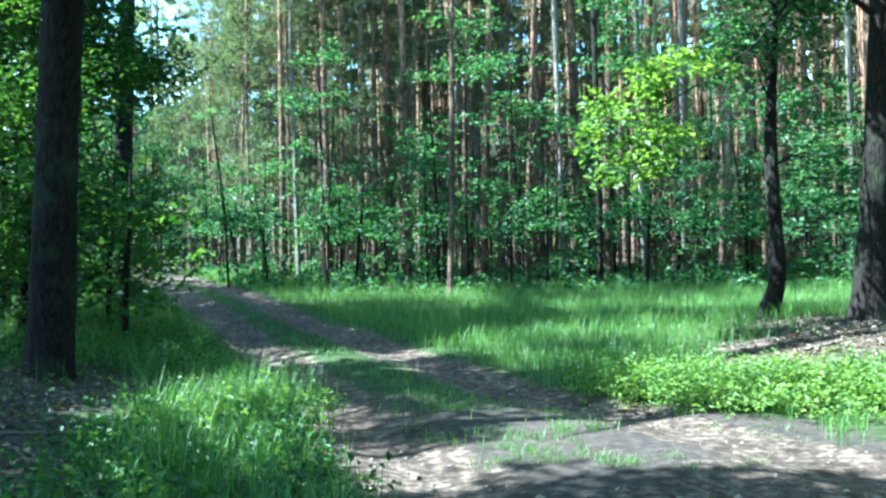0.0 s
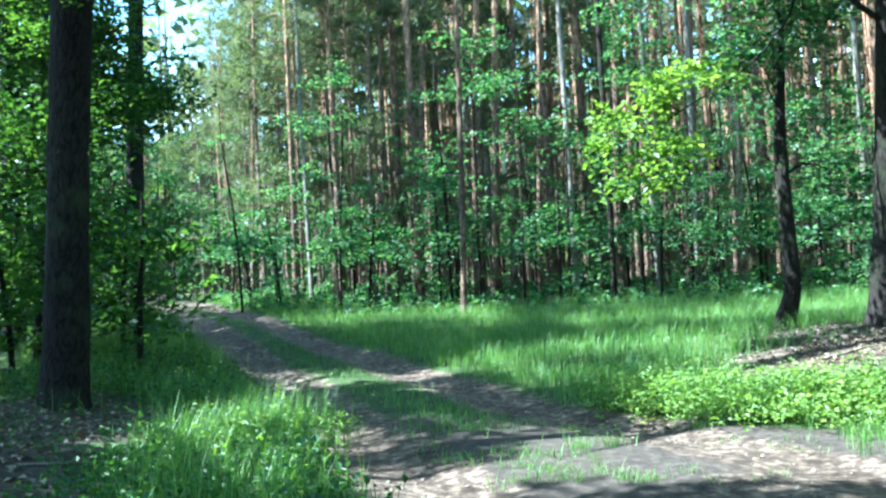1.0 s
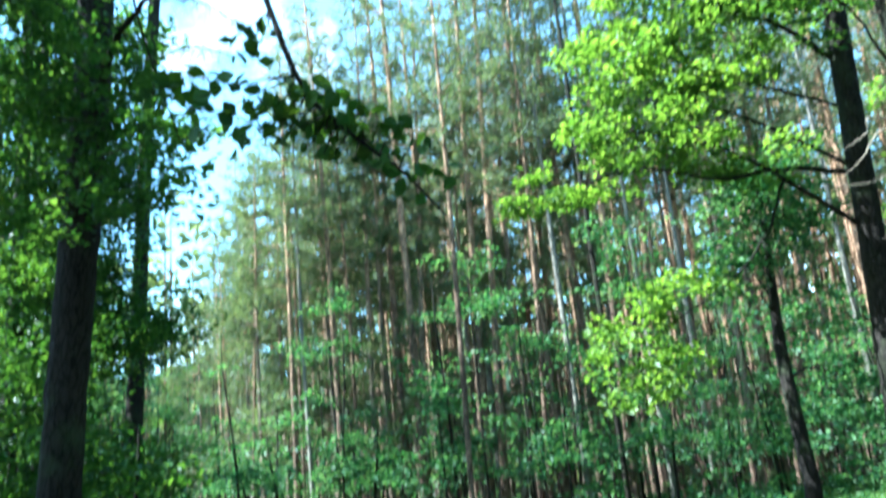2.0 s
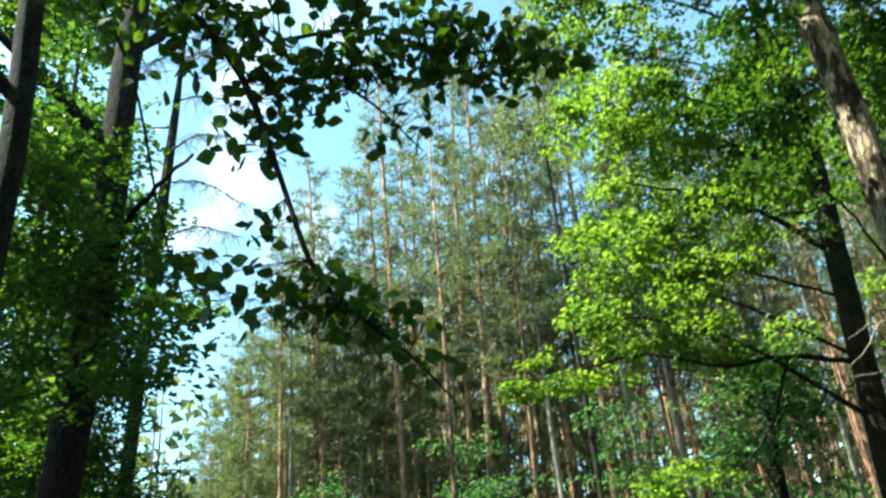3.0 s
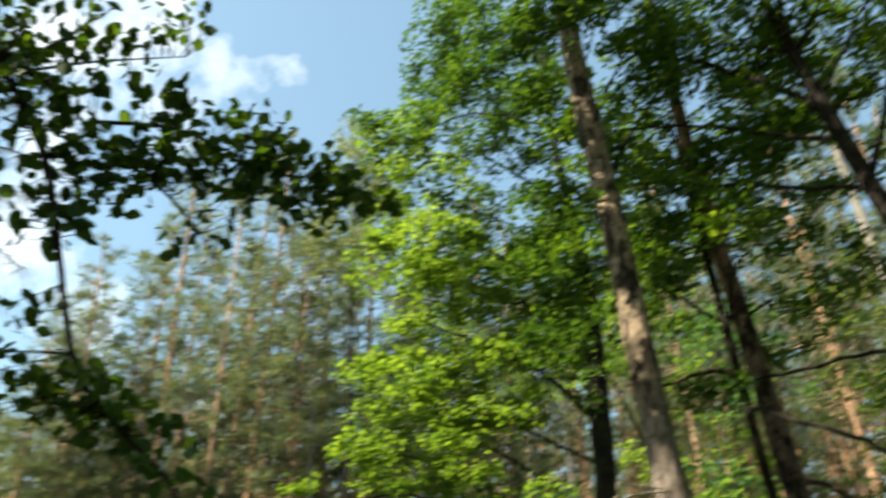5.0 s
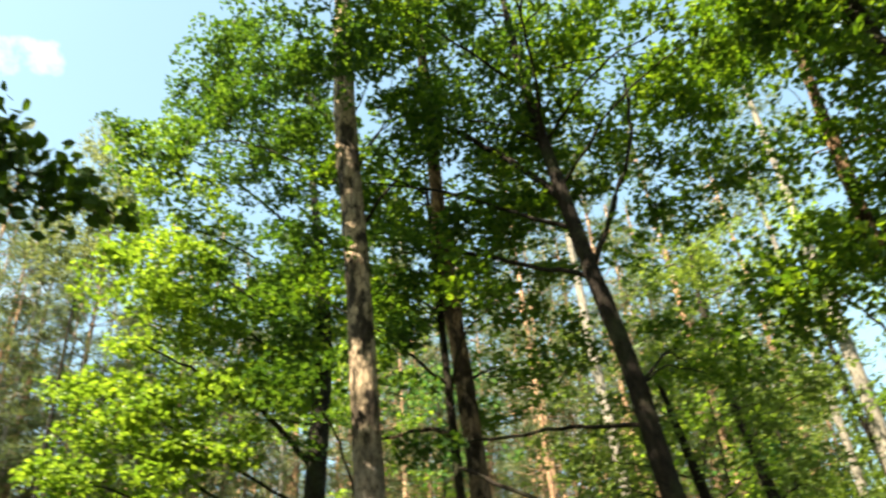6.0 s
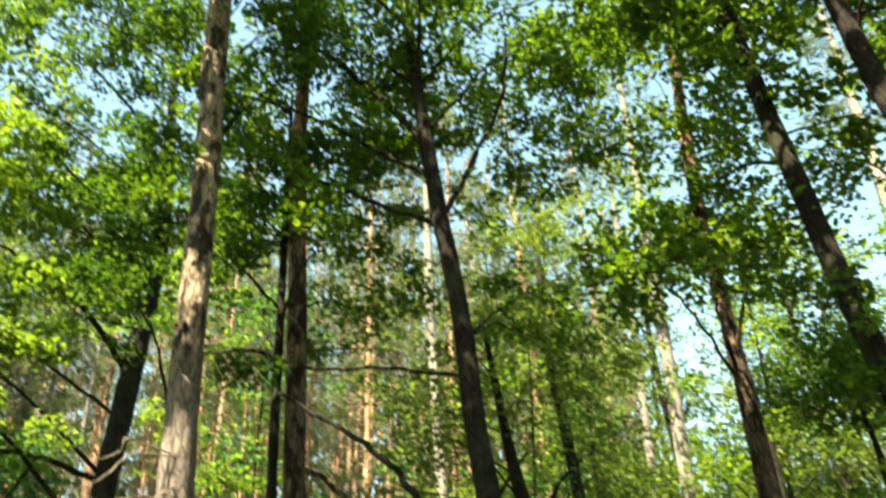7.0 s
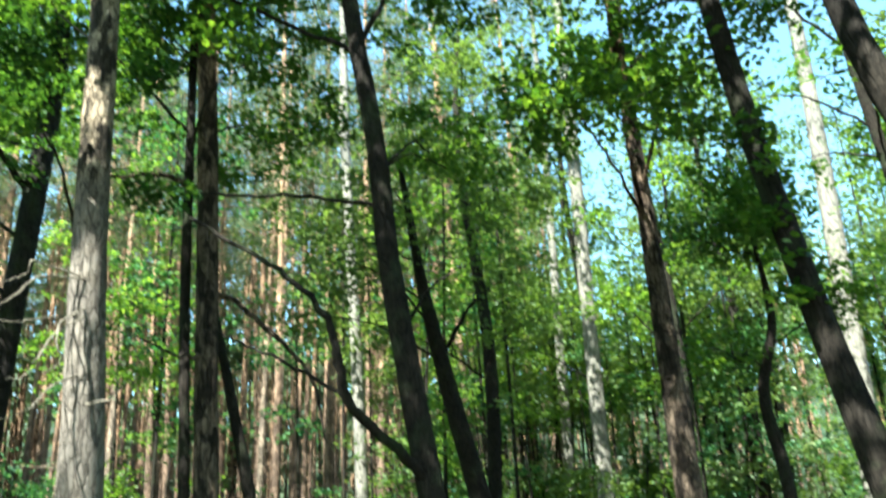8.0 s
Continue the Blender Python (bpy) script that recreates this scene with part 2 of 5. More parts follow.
# ---- lie of the land ----
LEFT_RUT = [(3.0, -6.0), (1.2, 3.0), (0.0, 6.3), (-1.1, 9.4), (-2.4, 13.4), (-4.1, 17.5), (-6.3, 22.6), (-10.5, 32.5), (-17.0, 47.0), (-30.0, 76.0)]
RIGHT_RUT = [(7.0, 4.0), (3.0, 6.8), (1.9, 8.8), (0.8, 10.8), (-0.4, 13.9), (-2.1, 18.1), (-4.6, 23.2), (-8.8, 32.0), (-15.3, 46.5), (-28.3, 75.5)]
SIDE_PATH = [(-0.5, 3.0), (2.6, 6.2), (6.0, 5.4), (11.0, 3.5)]


def smooth(u):
    v = np.clip(u, 0, 1)
    return v * v * (3 - 2 * v)


def off_line(x, y, line):
    """Distance from points to a line of straight pieces."""
    best = np.full(np.shape(x), 1e9)
    for (ax, ay), (bx, by) in zip(line, line[1:]):
        dx, dy = bx - ax, by - ay
        u = np.clip(((x - ax) * dx + (y - ay) * dy) / (dx * dx + dy * dy), 0, 1)
        best = np.minimum(best, np.hypot(x - ax - u * dx, y - ay - u * dy))
    return best


def sand_share(x, y):
    a = np.minimum(off_line(x, y, LEFT_RUT) / 0.62, off_line(x, y, RIGHT_RUT) / 0.55)
    a = np.minimum(a, off_line(x, y, SIDE_PATH) / 0.95)
    bank = np.hypot((x - 5.4) / 1.9, (y - 12.4) / 1.3)
    return np.clip(1.45 - np.minimum(a, bank * 1.05), 0, 1)


def litter_share(x, y):
    x, y = x + 0.35 * np.sin(1.9 * y + 0.7 * x) + 0.2 * np.sin(4.3 * y), y + 0.4 * np.sin(1.6 * x + 0.5 * y) + 0.2 * np.sin(3.9 * x + 1)
    bank = np.exp(-((x - 6.6) / 2.6) ** 2 - ((y - 13.6) / 2.4) ** 2)
    left = smooth((-x - 2.4 - 0.05 * y) / 1.2) * smooth((14 - y) / 5)
    woods = smooth((y - 27 - 0.15 * x) / 6) * smooth((x + 4 + 0.42 * (y - 30)) / 4)
    far = smooth((np.hypot(x, y) - 55) / 15)
    right = smooth((x - 7) / 3) * smooth((13 - y) / 3)
    fork = smooth((3.2 - off_line(x, y, [(1.5, 3.0), (1.0, 7.5), (0.2, 9.6)])) / 1.4) * smooth((10.8 - y) / 1.5) * smooth((x + 1.2) / 0.8)
    return np.clip(np.maximum.reduce([bank, left, woods, far, right, fork]), 0, 1)


def land(x, y):
    z = 0.9 * smooth((y - 10) / 32) + 0.5 * np.exp(-((x - 8) / 4) ** 2 - ((y - 14.5) / 4) ** 2)
    z = z + 0.3 * smooth((x - 6) / 6) * smooth((14 - y) / 5) + 0.25 * smooth((-x - 3) / 2.5)
    z = z + 0.025 * np.sin(1.7 * x + 0.6 * y) * np.sin(1.1 * y - 0.5 * x) + 0.012 * np.sin(5.1 * x + 1.3) * np.sin(4.3 * y)
    for line, wide, deep in ((LEFT_RUT, 0.45, 0.09), (RIGHT_RUT, 0.42, 0.08)):
        z = z - deep * np.exp(-(off_line(x, y, line) / wide) ** 2)
    return z + 0.6 * np.sin(0.021 * x + 1) * np.sin(0.017 * y) * smooth((np.hypot(x, y) - 60) / 60)


def at_ground(x, y):
    return float(land(np.array([x]), np.array([y]))[0])


# ---- mesh building ----
def mesh_from(name, verts, faces, mat, smooth_faces=True):
    """A mesh from arrays of corners and of faces, all with the same number of sides."""
    verts, faces = np.asarray(verts, np.float32), np.asarray(faces, np.int32)
    me = bpy.data.meshes.new(name)
    k = faces.shape[1]
    me.vertices.add(len(verts))
    me.vertices.foreach_set("co", verts.ravel())
    me.loops.add(faces.size)
    me.loops.foreach_set("vertex_index", faces.ravel())
    me.polygons.add(len(faces))
    me.polygons.foreach_set("loop_start", np.arange(0, faces.size, k, dtype=np.int32))
    me.polygons.foreach_set("use_smooth", np.full(len(faces), smooth_faces))
    me.update(calc_edges=True)
    me.materials.append(mat)
    return me


def part(name, me, parent, label=""):
    ob = new(name, me)
    ob.parent = parent
    return tagged(ob, label)


def spline(points, count):
    """Points evenly along a smooth line through the given ones."""
    p = np.array(points, float)
    p = np.vstack([2 * p[0] - p[1], p, 2 * p[-1] - p[-2]])
    out = []
    for u in np.linspace(0, len(p) - 3 - 1e-6, count):
        i = int(u)
        t = u - i
        a, b, c, d = p[i], p[i + 1], p[i + 2], p[i + 3]
        out.append(0.5 * (2 * b + (c - a) * t + (2 * a - 5 * b + 4 * c - d) * t * t + (3 * b - a - 3 * c + d) * t ** 3))
    return np.array(out)


def tube(points, radii, sides, rng, rough=0.06, flare=0.0):
    """Corners and quads of a tapered stem along the points; flare swells its foot into roots."""
    pts, radii = np.asarray(points, float), np.asarray(radii, float)
    n = len(pts)
    way = np.gradient(pts, axis=0)
    way /= np.linalg.norm(way, axis=1)[:, None] + 1e-9
    side = np.cross(way, np.where(np.abs(way[:, 2:]) > 0.9, [[1.0, 0, 0]], [[0, 0, 1.0]]))
    side /= np.linalg.norm(side, axis=1)[:, None]
    up = np.cross(side, way)
    ang = np.linspace(0, 2 * np.pi, sides, endpoint=False)
    ph = rng.uniform(0, 6.28, 3)
    k = np.arange(n)[:, None] / max(n - 1, 1)
    wob = 1 + rough * (np.sin(2 * ang + ph[0] + 9 * k) + 0.7 * np.sin(3 * ang + ph[1] - 17 * k) + rng.normal(0, 0.5, (n, sides)))
    if flare:
        along = np.concatenate([[0], np.cumsum(np.linalg.norm(np.diff(pts, axis=0), axis=1))])[:, None]
        wob = wob + np.exp(-along / 0.35) * flare * (1 + 0.55 * np.sin(4 * ang + ph[2]) + 0.3 * np.sin(7 * ang + ph[0]))
    r = radii[:, None] * wob
    v = pts[:, None] + r[..., None] * (np.cos(ang)[None, :, None] * side[:, None] + np.sin(ang)[None, :, None] * up[:, None])
    i, j = np.meshgrid(np.arange(n - 1), np.arange(sides), indexing="ij")
    a, b = i * sides + j, i * sides + (j + 1) % sides
    f = np.stack([a, b, b + sides, a + sides], -1).reshape(-1, 4)
    return v.reshape(-1, 3), f


def joined(pieces):
    vs, fs, k = [], [], 0
    for v, f in pieces:
        vs.append(v)
        fs.append(f + k)
        k += len(v)
    return np.concatenate(vs), np.concatenate(fs)


def unit(v):
    return v / (np.linalg.norm(v, axis=-1, keepdims=True) + 1e-9)


def leaves(centres, normals, rng, length, width, detail=2):
    """Folded leaves, one to a centre: 2 triangles each, or 4 with a rounder outline."""
    n = len(centres)
    ahead = unit(np.cross(normals, unit(rng.normal(size=(n, 3)))))
    across = np.cross(normals, ahead)
    s = rng.uniform(0.65, 1.25, (n, 1))
    le, wi = length * s, width * s * rng.uniform(0.8, 1.15, (n, 1))
    fold = normals * wi * rng.uniform(0.1, 0.4, (n, 1))
    base, tip = centres - ahead * le * 0.5, centres + ahead * le * 0.5 - normals * le * rng.uniform(0, 0.25, (n, 1))
    if detail == 2:
        left, right = centres - across * wi * 0.5 + fold, centres + across * wi * 0.5 + fold
        v = np.stack([base, right, tip, left], 1).reshape(-1, 3)
        k = np.arange(n)[:, None] * 4
        f = np.concatenate([k + [0, 1, 2], k + [0, 2, 3]])
    else:
        l1, r1 = centres - ahead * le * 0.2 - across * wi * 0.42 + fold, centres - ahead * le * 0.2 + across * wi * 0.42 + fold
        l2, r2 = centres + ahead * le * 0.22 - across * wi * 0.5 + fold, centres + ahead * le * 0.22 + across * wi * 0.5 + fold
        v = np.stack([base, r1, r2, tip, l2, l1], 1).reshape(-1, 3)
        k = np.arange(n)[:, None] * 6
        f = np.concatenate([k + [0, 1, 2], k + [0, 2, 3], k + [0, 3, 4], k + [0, 4, 5]])
    return v, f


def spray_points(blobs, rng, cover, leaf_area, spread=0.38, per=20):
    """Leaf places and facings in flat sprays that fill the blobs (x, y, z, half width, half height)."""
    cs, ns, hubs = [], [], []
    for x, y, z, a, b in blobs:
        count = max(3, int(cover * math.pi * a * b / leaf_area / per))
        d = unit(rng.normal(size=(count, 3))) * rng.uniform(0, 1, (count, 1)) ** 0.42
        hub = np.array([x, y, z]) + d * [a, a, b]
        hubs.append(hub)
        for h in hub:
            m = rng.integers(int(per * 0.6), int(per * 1.4))
            tilt = unit(np.array([0, 0, 1.0]) + rng.normal(0, 0.2, 3))
            e1 = unit(np.cross(tilt, rng.normal(size=3)))
            e2 = np.cross(tilt, e1)
            rad = spread * rng.uniform(0.6, 1.3) * np.sqrt(rng.uniform(0, 1, (m, 1)))
            th = rng.uniform(0, 6.283, (m, 1))
            c = h + rad * (np.cos(th) * e1 * 1.35 + np.sin(th) * e2 * 0.8) + tilt * rng.normal(0, 0.07, (m, 1)) - np.array([0, 0, 1.0]) * rad ** 2 * 0.35
            cs.append(c)
            ns.append(unit(tilt + rng.normal(0, 0.32, (m, 3))))
    return np.concatenate(cs), np.concatenate(ns), np.concatenate(hubs)


def twigs_to(hubs, stems, rng, share=0.5):
    """Thin twigs from the nearest stem point to a share of the spray hubs."""
    pieces = []
    pts = np.concatenate(stems)
    for h in hubs[rng.uniform(size=len(hubs)) < share]:
        q = pts[int(np.argmin(np.linalg.norm(pts - h, axis=1)))]
        if np.linalg.norm(h - q) > 0.9:
            q = h + unit(q - h) * rng.uniform(0.4, 0.9)
        mid = (q + h) / 2 + rng.normal(0, 0.06, 3) + [0, 0, 0.05]
        pieces.append(tube(spline([q, mid, h], 4), np.linspace(0.011, 0.004, 4), 3, rng, 0.0))
    return pieces


def tree(name, label, stem, radii, bark, limbs=(), blobs=(), leaf=None, seed=1, cover=2.0, size=(0.13, 0.09), detail=2,
         flare=0.5, sides=14, per=20, spread=0.38, group="", twig_share=0.35, rough=0.045, crown=None, grow_limbs=True):
    """A tree: a trunk along stem with its radii, limbs (points, thick, thin) and a leafy crown that fills the blobs."""
    rng = np.random.default_rng(seed)
    root = tagged(new(name), label, "tree", group)
    bx, by, bz = stem[0]
    base = np.array([bx, by, bz])
    root.location = (bx, by, bz)
    length = float(np.linalg.norm(np.diff(np.array(stem), axis=0), axis=1).sum())
    rings = int(max(12, min(60, length * 4)))
    path = spline(stem, rings)
    path[:, :2] += 0.006 * np.cumsum(rng.normal(0, 0.25, (rings, 2)), axis=0)
    rr = np.interp(np.linspace(0, 1, rings), np.linspace(0, 1, len(radii)), radii)
    local = path - base
    local[0, 2] -= 0.25
    part("trunk", mesh_from("trunk", *tube(local, rr, sides, rng, rough, flare), bark), root)
    stems = [path]
    blobs, limbs = list(blobs), list(limbs)
    if crown:                                  # (low, high, reach, count): leaf masses spread round the upper stem
        low, high, reach, count = crown
        for k in range(count):
            z = rng.uniform(low, high)
            c = path[int(np.argmin(np.abs(path[:, 2] - z)))]
            a, d = rng.uniform(0, 6.283), reach * rng.uniform(0.25, 1.0) * (1.1 - 0.45 * (z - low) / (high - low))
            blobs.append((c[0] + d * math.cos(a), c[1] + d * math.sin(a), z + 0.3 * d, rng.uniform(0.7, 1.3), rng.uniform(0.4, 0.8)))
    for x, y, z, a, b in blobs:                # a limb to every leaf mass that has none
        goal = np.array([x, y, z])
        near = min([9.0] + [float(np.min(np.linalg.norm(np.array(p) - goal, axis=1))) for p, *_ in limbs])
        out = float(np.min(np.linalg.norm(path[:, :2] - goal[:2], axis=1)))
        if grow_limbs and near > 0.9 and 0.5 < out < 6.0 and a > 0.5:
            k = int(np.argmin(np.abs(path[:, 2] - max(z - 0.55 * out, bz + 1.2))))
            p0 = path[k]
            mid = p0 + (goal - p0) * 0.5 + rng.normal(0, 0.12, 3) + [0, 0, 0.12 * out]
            thick = min(0.75 * rr[k], 0.012 + 0.009 * out)
            limbs.append(([tuple(p0), tuple(mid), tuple(goal)], thick, 0.008))
    for points, thick, thin in limbs:
        lp = spline(points, max(8, 5 * len(points)))
        lp[1:-1] += rng.normal(0, 0.014 if thick > 0.02 else 0.005, lp[1:-1].shape)
        stems.append(lp)
        part("limb", mesh_from("limb", *tube(lp - base, np.linspace(thick, thin, len(lp)), 8, rng, 0.07), bark), root)
    if blobs:
        c, nrm, hubs = spray_points(blobs, rng, cover, size[0] * size[1] * 0.55, spread, per)
        tagged(part("crown", mesh_from("crown", *leaves(c - base, nrm, rng, size[0], size[1], detail), leaf, False), root), kind="stuff")
        tw = twigs_to(hubs, stems, rng, twig_share)
        if tw:
            v, f = joined(tw)
            tagged(part("twigwork", mesh_from("twigwork", v - base, f, bark), root), kind="stuff")
    return root


# ---- ground ----
def steps(reach, fine, near):
    """Grid lines: fine near the middle, growing outwards."""
    out, s = [0.0], fine
    while out[-1] < reach:
        if out[-1] > near:
            s *= 1.18
        out.append(out[-1] + s)
    return np.array(out)


right_lines = steps(900, 0.16, 12)
gx = np.concatenate([-right_lines[:0:-1], right_lines])
ahead_lines = steps(900, 0.16, 30)
back_lines = steps(900, 0.4, 4)
gy = np.concatenate([-back_lines[:0:-1], ahead_lines])
GX, GY = np.meshgrid(gx, gy)
ground_v = np.stack([GX, GY, land(GX, GY)], -1).reshape(-1, 3)
nx = len(gx)
ii, jj = np.meshgrid(np.arange(len(gy) - 1), np.arange(nx - 1), indexing="ij")
first = (ii * nx + jj).ravel()
ground = new("ground", mesh_from("ground", ground_v, np.stack([first, first + 1, first + nx + 1, first + nx], 1), GROUND))
tagged(ground, "sandy two-rut forest track through grass and leaf litter", "ground", kind="structure")
for mask_name, mask in (("sand", sand_share), ("litter", litter_share)):
    a = ground.data.attributes.new(mask_name, "FLOAT", "POINT")
    a.data.foreach_set("value", mask(GX, GY).ravel().astype(np.float32))


def scatter(count, box, share, rng):
    """Places inside box (x0, x1, y0, y1), kept by the share at each."""
    x, y = rng.uniform(box[0], box[1], count), rng.uniform(box[2], box[3], count)
    keep = rng.uniform(size=count) < share(x, y)
    return x[keep], y[keep]


def blades(name, label, count, box, share, tall, wide, seed, mat=None, lean=0.6, category="grass", tufts=0):
    """Curved grass blades, three triangles each, as one stuff object."""
    rng = np.random.default_rng(seed)
    x, y = scatter(count, box, share, rng)
    if tufts:
        x, y = np.repeat(x, tufts) + rng.normal(0, 0.055, len(x) * tufts), np.repeat(y, tufts) + rng.normal(0, 0.055, len(y) * tufts)
    n = len(x)
    p = np.stack([x, y, land(x, y) - 0.01], 1)
    h = rng.uniform(tall[0], tall[1], (n, 1)) * (0.75 + 0.5 * (np.sin(1.3 * x) * np.sin(1.7 * y + 1) * 0.5 + 0.5))[:, None]
    th = rng.uniform(0, 6.283, n)
    out = np.stack([np.cos(th), np.sin(th), 0 * th], 1)
    across = np.stack([-np.sin(th), np.cos(th), 0 * th], 1) * (wide * rng.uniform(0.6, 1.3, (n, 1)))
    bend = h * rng.uniform(0.1, lean, (n, 1))
    mid = p + out * bend * 0.3 + [0, 0, 1] * h * 0.55
    tip = p + out * bend + [0, 0, 1] * h * rng.uniform(0.8, 1.0, (n, 1))
    v = np.stack([p - across, p + across, mid + across * 0.8, tip, mid - across * 0.8], 1).reshape(-1, 3)
    k = np.arange(n)[:, None] * 5
    f = np.concatenate([k + [0, 1, 2], k + [0, 2, 4], k + [4, 2, 3]])
    return tagged(new(name, mesh_from(name, v, f, mat or GRASS, False)), label, category, kind="stuff")


def herbs(name, label, count, box, share, tall, size, seed, mat=None, category="plants"):
    """Low leafy plants as one stuff object: leaves on short stalks."""
    rng = np.random.default_rng(seed)
    x, y = scatter(count, box, share, rng)
    per = 9
    n = len(x) * per
    x, y = np.repeat(x, per) + rng.normal(0, 0.07, n), np.repeat(y, per) + rng.normal(0, 0.07, n)
    hgt = np.repeat(rng.uniform(tall[0], tall[1], n // per), per) * rng.uniform(0.25, 1.0, n)
    c = np.stack([x, y, land(x, y) + hgt], 1)
    nrm = unit(np.array([0, 0, 1.0]) + rng.normal(0, 0.45, (n, 3)))
    v, f = leaves(c, nrm, rng, size[0], size[1], 4)
    return tagged(new(name, mesh_from(name, v, f, mat or HERB, False)), label, category, kind="stuff")


def right_of_track(x, y):
    return smooth((np.interp(y, [p[1] for p in RIGHT_RUT], [p[0] for p in RIGHT_RUT]) - x) / -0.8)


def left_of_track(x, y):
    return smooth((np.interp(y, [p[1] for p in LEFT_RUT], [p[0] for p in LEFT_RUT]) - x - 0.3) / 0.7)


def meadow_share(x, y):
    return right_of_track(x, y) * (1 - sand_share(x, y)) ** 2 * (1 - 0.93 * litter_share(x, y)) * np.clip(14 / y, 0.2, 1) ** 0.8


def middle_share(x, y):
    between = (off_line(x, y, LEFT_RUT) + off_line(x, y, RIGHT_RUT)) < 3.2
    return between * (1 - sand_share(x, y)) ** 1.5 * np.clip((y - 5.5) / 5, 0, 1) * (0.35 + 0.65 * (np.sin(2.1 * x + 1) * np.sin(1.9 * y) > -0.25)) * np.clip(16 / np.maximum(y, 1), 0.3, 1)


def verge_share(x, y):
    return left_of_track(x, y) * (1 - sand_share(x, y)) ** 2 * smooth((x + 5.5 + 0.5 * (y - 10)) / 1.5) * (1 - 0.97 * smooth((-x - 0.33 * y) / 0.4) * smooth((13 - y) / 1.5)) * np.clip(12 / np.maximum(y, 1), 0.25, 1)


def clumped(x, y):
    """Grass stands in clumps with trodden, littered ground between."""
    q = np.sin(2.3 * x + 0.8 * y + 0.4) * np.sin(1.9 * y - 0.6 * x + 1.1) + 0.5 * np.sin(5.1 * x + 2.0) * np.sin(4.7 * y)
    return np.where(y < 12, smooth((q + 0.35) / 0.5) * 0.85 + 0.15, 1.0)


def clump_share(x, y):
    return np.exp(-((x + 2.05) / 0.55) ** 2 - ((y - 8.4) / 1.1) ** 2)


blades("meadow_grass", "tall fresh green meadow grass beside the track", 300000, (-14, 16, 9, 42), meadow_share, (0.14, 0.42), 0.0042, 11)
blades("strip_grass", "short trodden grass between the wheel ruts", 110000, (-13, 4, 8.5, 40), middle_share, (0.05, 0.18), 0.0035, 12)
blades("track_tufts", "sparse grass tufts on the trodden track", 560, (-0.6, 3.2, 6.6, 10.2), lambda x, y: (1 - sand_share(x, y)) * 0.9 * (np.sin(2.3 * x + 0.5) * np.sin(2.7 * y) > -0.1), (0.03, 0.12), 0.003, 19, lean=1.3, tufts=16)
blades("verge_grass", "tall rank grass on the shaded verge", 170000, (-16, 2, 3, 36), lambda x, y: verge_share(x, y) * clumped(x, y), (0.2, 0.55), 0.0042, 13)
blades("bank_grass", "grass tufts on the edge of the bank", 1500, (3, 13, 6.0, 14), lambda x, y: (1 - sand_share(x, y)) * (1 - 0.8 * litter_share(x, y)), (0.12, 0.35), 0.004, 20, tufts=14)
blades("clump_grass", "sunlit clump of tall pale seeding grass", 26000, (-4.5, 0, 5.5, 11.5), clump_share, (0.3, 0.75), 0.0035, 14)
blades("near_grass", "short grass tufts round the fork of the track", 5200, (-9, 10, -14, 5.5), lambda x, y: (1 - sand_share(x, y)) ** 2 * (1 - 0.85 * litter_share(x, y)) * (np.sin(1.4 * x + 0.4 * y) * np.sin(1.2 * y) > -0.45), (0.06, 0.3), 0.007, 23, lean=1.5, tufts=13)
herbs("verge_herbs", "bright green nettles and herbs at the track edge", 24000, (0.5, 9, 6.5, 12.5),
      lambda x, y: np.exp(-((y - (10.0 - 0.42 * (x - 2.2))) / 0.7) ** 2) * smooth((x - 1.2) / 1.0) * (1 - sand_share(x, y)) ** 0.7, (0.1, 0.5), (0.055, 0.03), 15)
# nettles like those at the track edge; shade is put into their leaf colour
herbs("shade_herbs", "nettles and herbs on the shaded verge, shade in their leaf colour", 9000, (-7, 0, 5, 16),
      lambda x, y: 0.45 * left_of_track(x, y) * (1 - sand_share(x, y)) * (1 - 0.9 * smooth((-x - 2.9) / 0.7) * smooth((12.5 - y) / 1.5)), (0.08, 0.4), (0.06, 0.04), 16, SHADED_LEAF)
herbs("clump_herbs", "sunlit yellow-green nettles in a grass clump", 2600, (-4.5, 0, 5.5, 11.5), clump_share, (0.15, 0.5), (0.06, 0.042), 17)
herbs("edge_herbs", "low green undergrowth at the wood's edge", 3200, (-10, 18, 24, 44),
      lambda x, y: 0.6 * smooth((y - 25) / 4) * right_of_track(x, y), (0.15, 0.6), (0.16, 0.11), 18, BEECH_LEAF)


def dead_leaves(name, label, count, box, share, seed):
    rng = np.random.default_rng(seed)
    x, y = scatter(count, box, share, rng)
    n = len(x)
    c = np.stack([x, y, land(x, y) + rng.uniform(0.008, 0.035, n)], 1)
    v, f = leaves(c, unit(np.array([0, 0, 1.0]) + rng.normal(0, 0.3, (n, 3))), rng, 0.085, 0.055, 2)
    return tagged(new(name, mesh_from(name, v, f, LITTER, False)), label, "leaf litter", kind="stuff")


dead_leaves("bank_litter", "dry brown and bleached fallen leaves on the bank", 16000, (2, 12, 9, 19), lambda x, y: litter_share(x, y) * 0.8, 21)
dead_leaves("near_litter", "scattered brown fallen leaves round the fork", 9000, (-10, 11, -14, 6), lambda x, y: 0.12 + 0.6 * litter_share(x, y), 25)
dead_leaves("verge_litter", "dull brown fallen leaves under the trees", 18000, (-8, 1, 3, 14), lambda x, y: np.maximum(0.6 * litter_share(x, y), 0.3 * (1 - clumped(x, y))) * smooth((-x - 1.2) / 1.0), 22)


# ---- the broadleaved trees and pines round the clearing ----
def foot(x, y):
    return (x, y, at_ground(x, y))


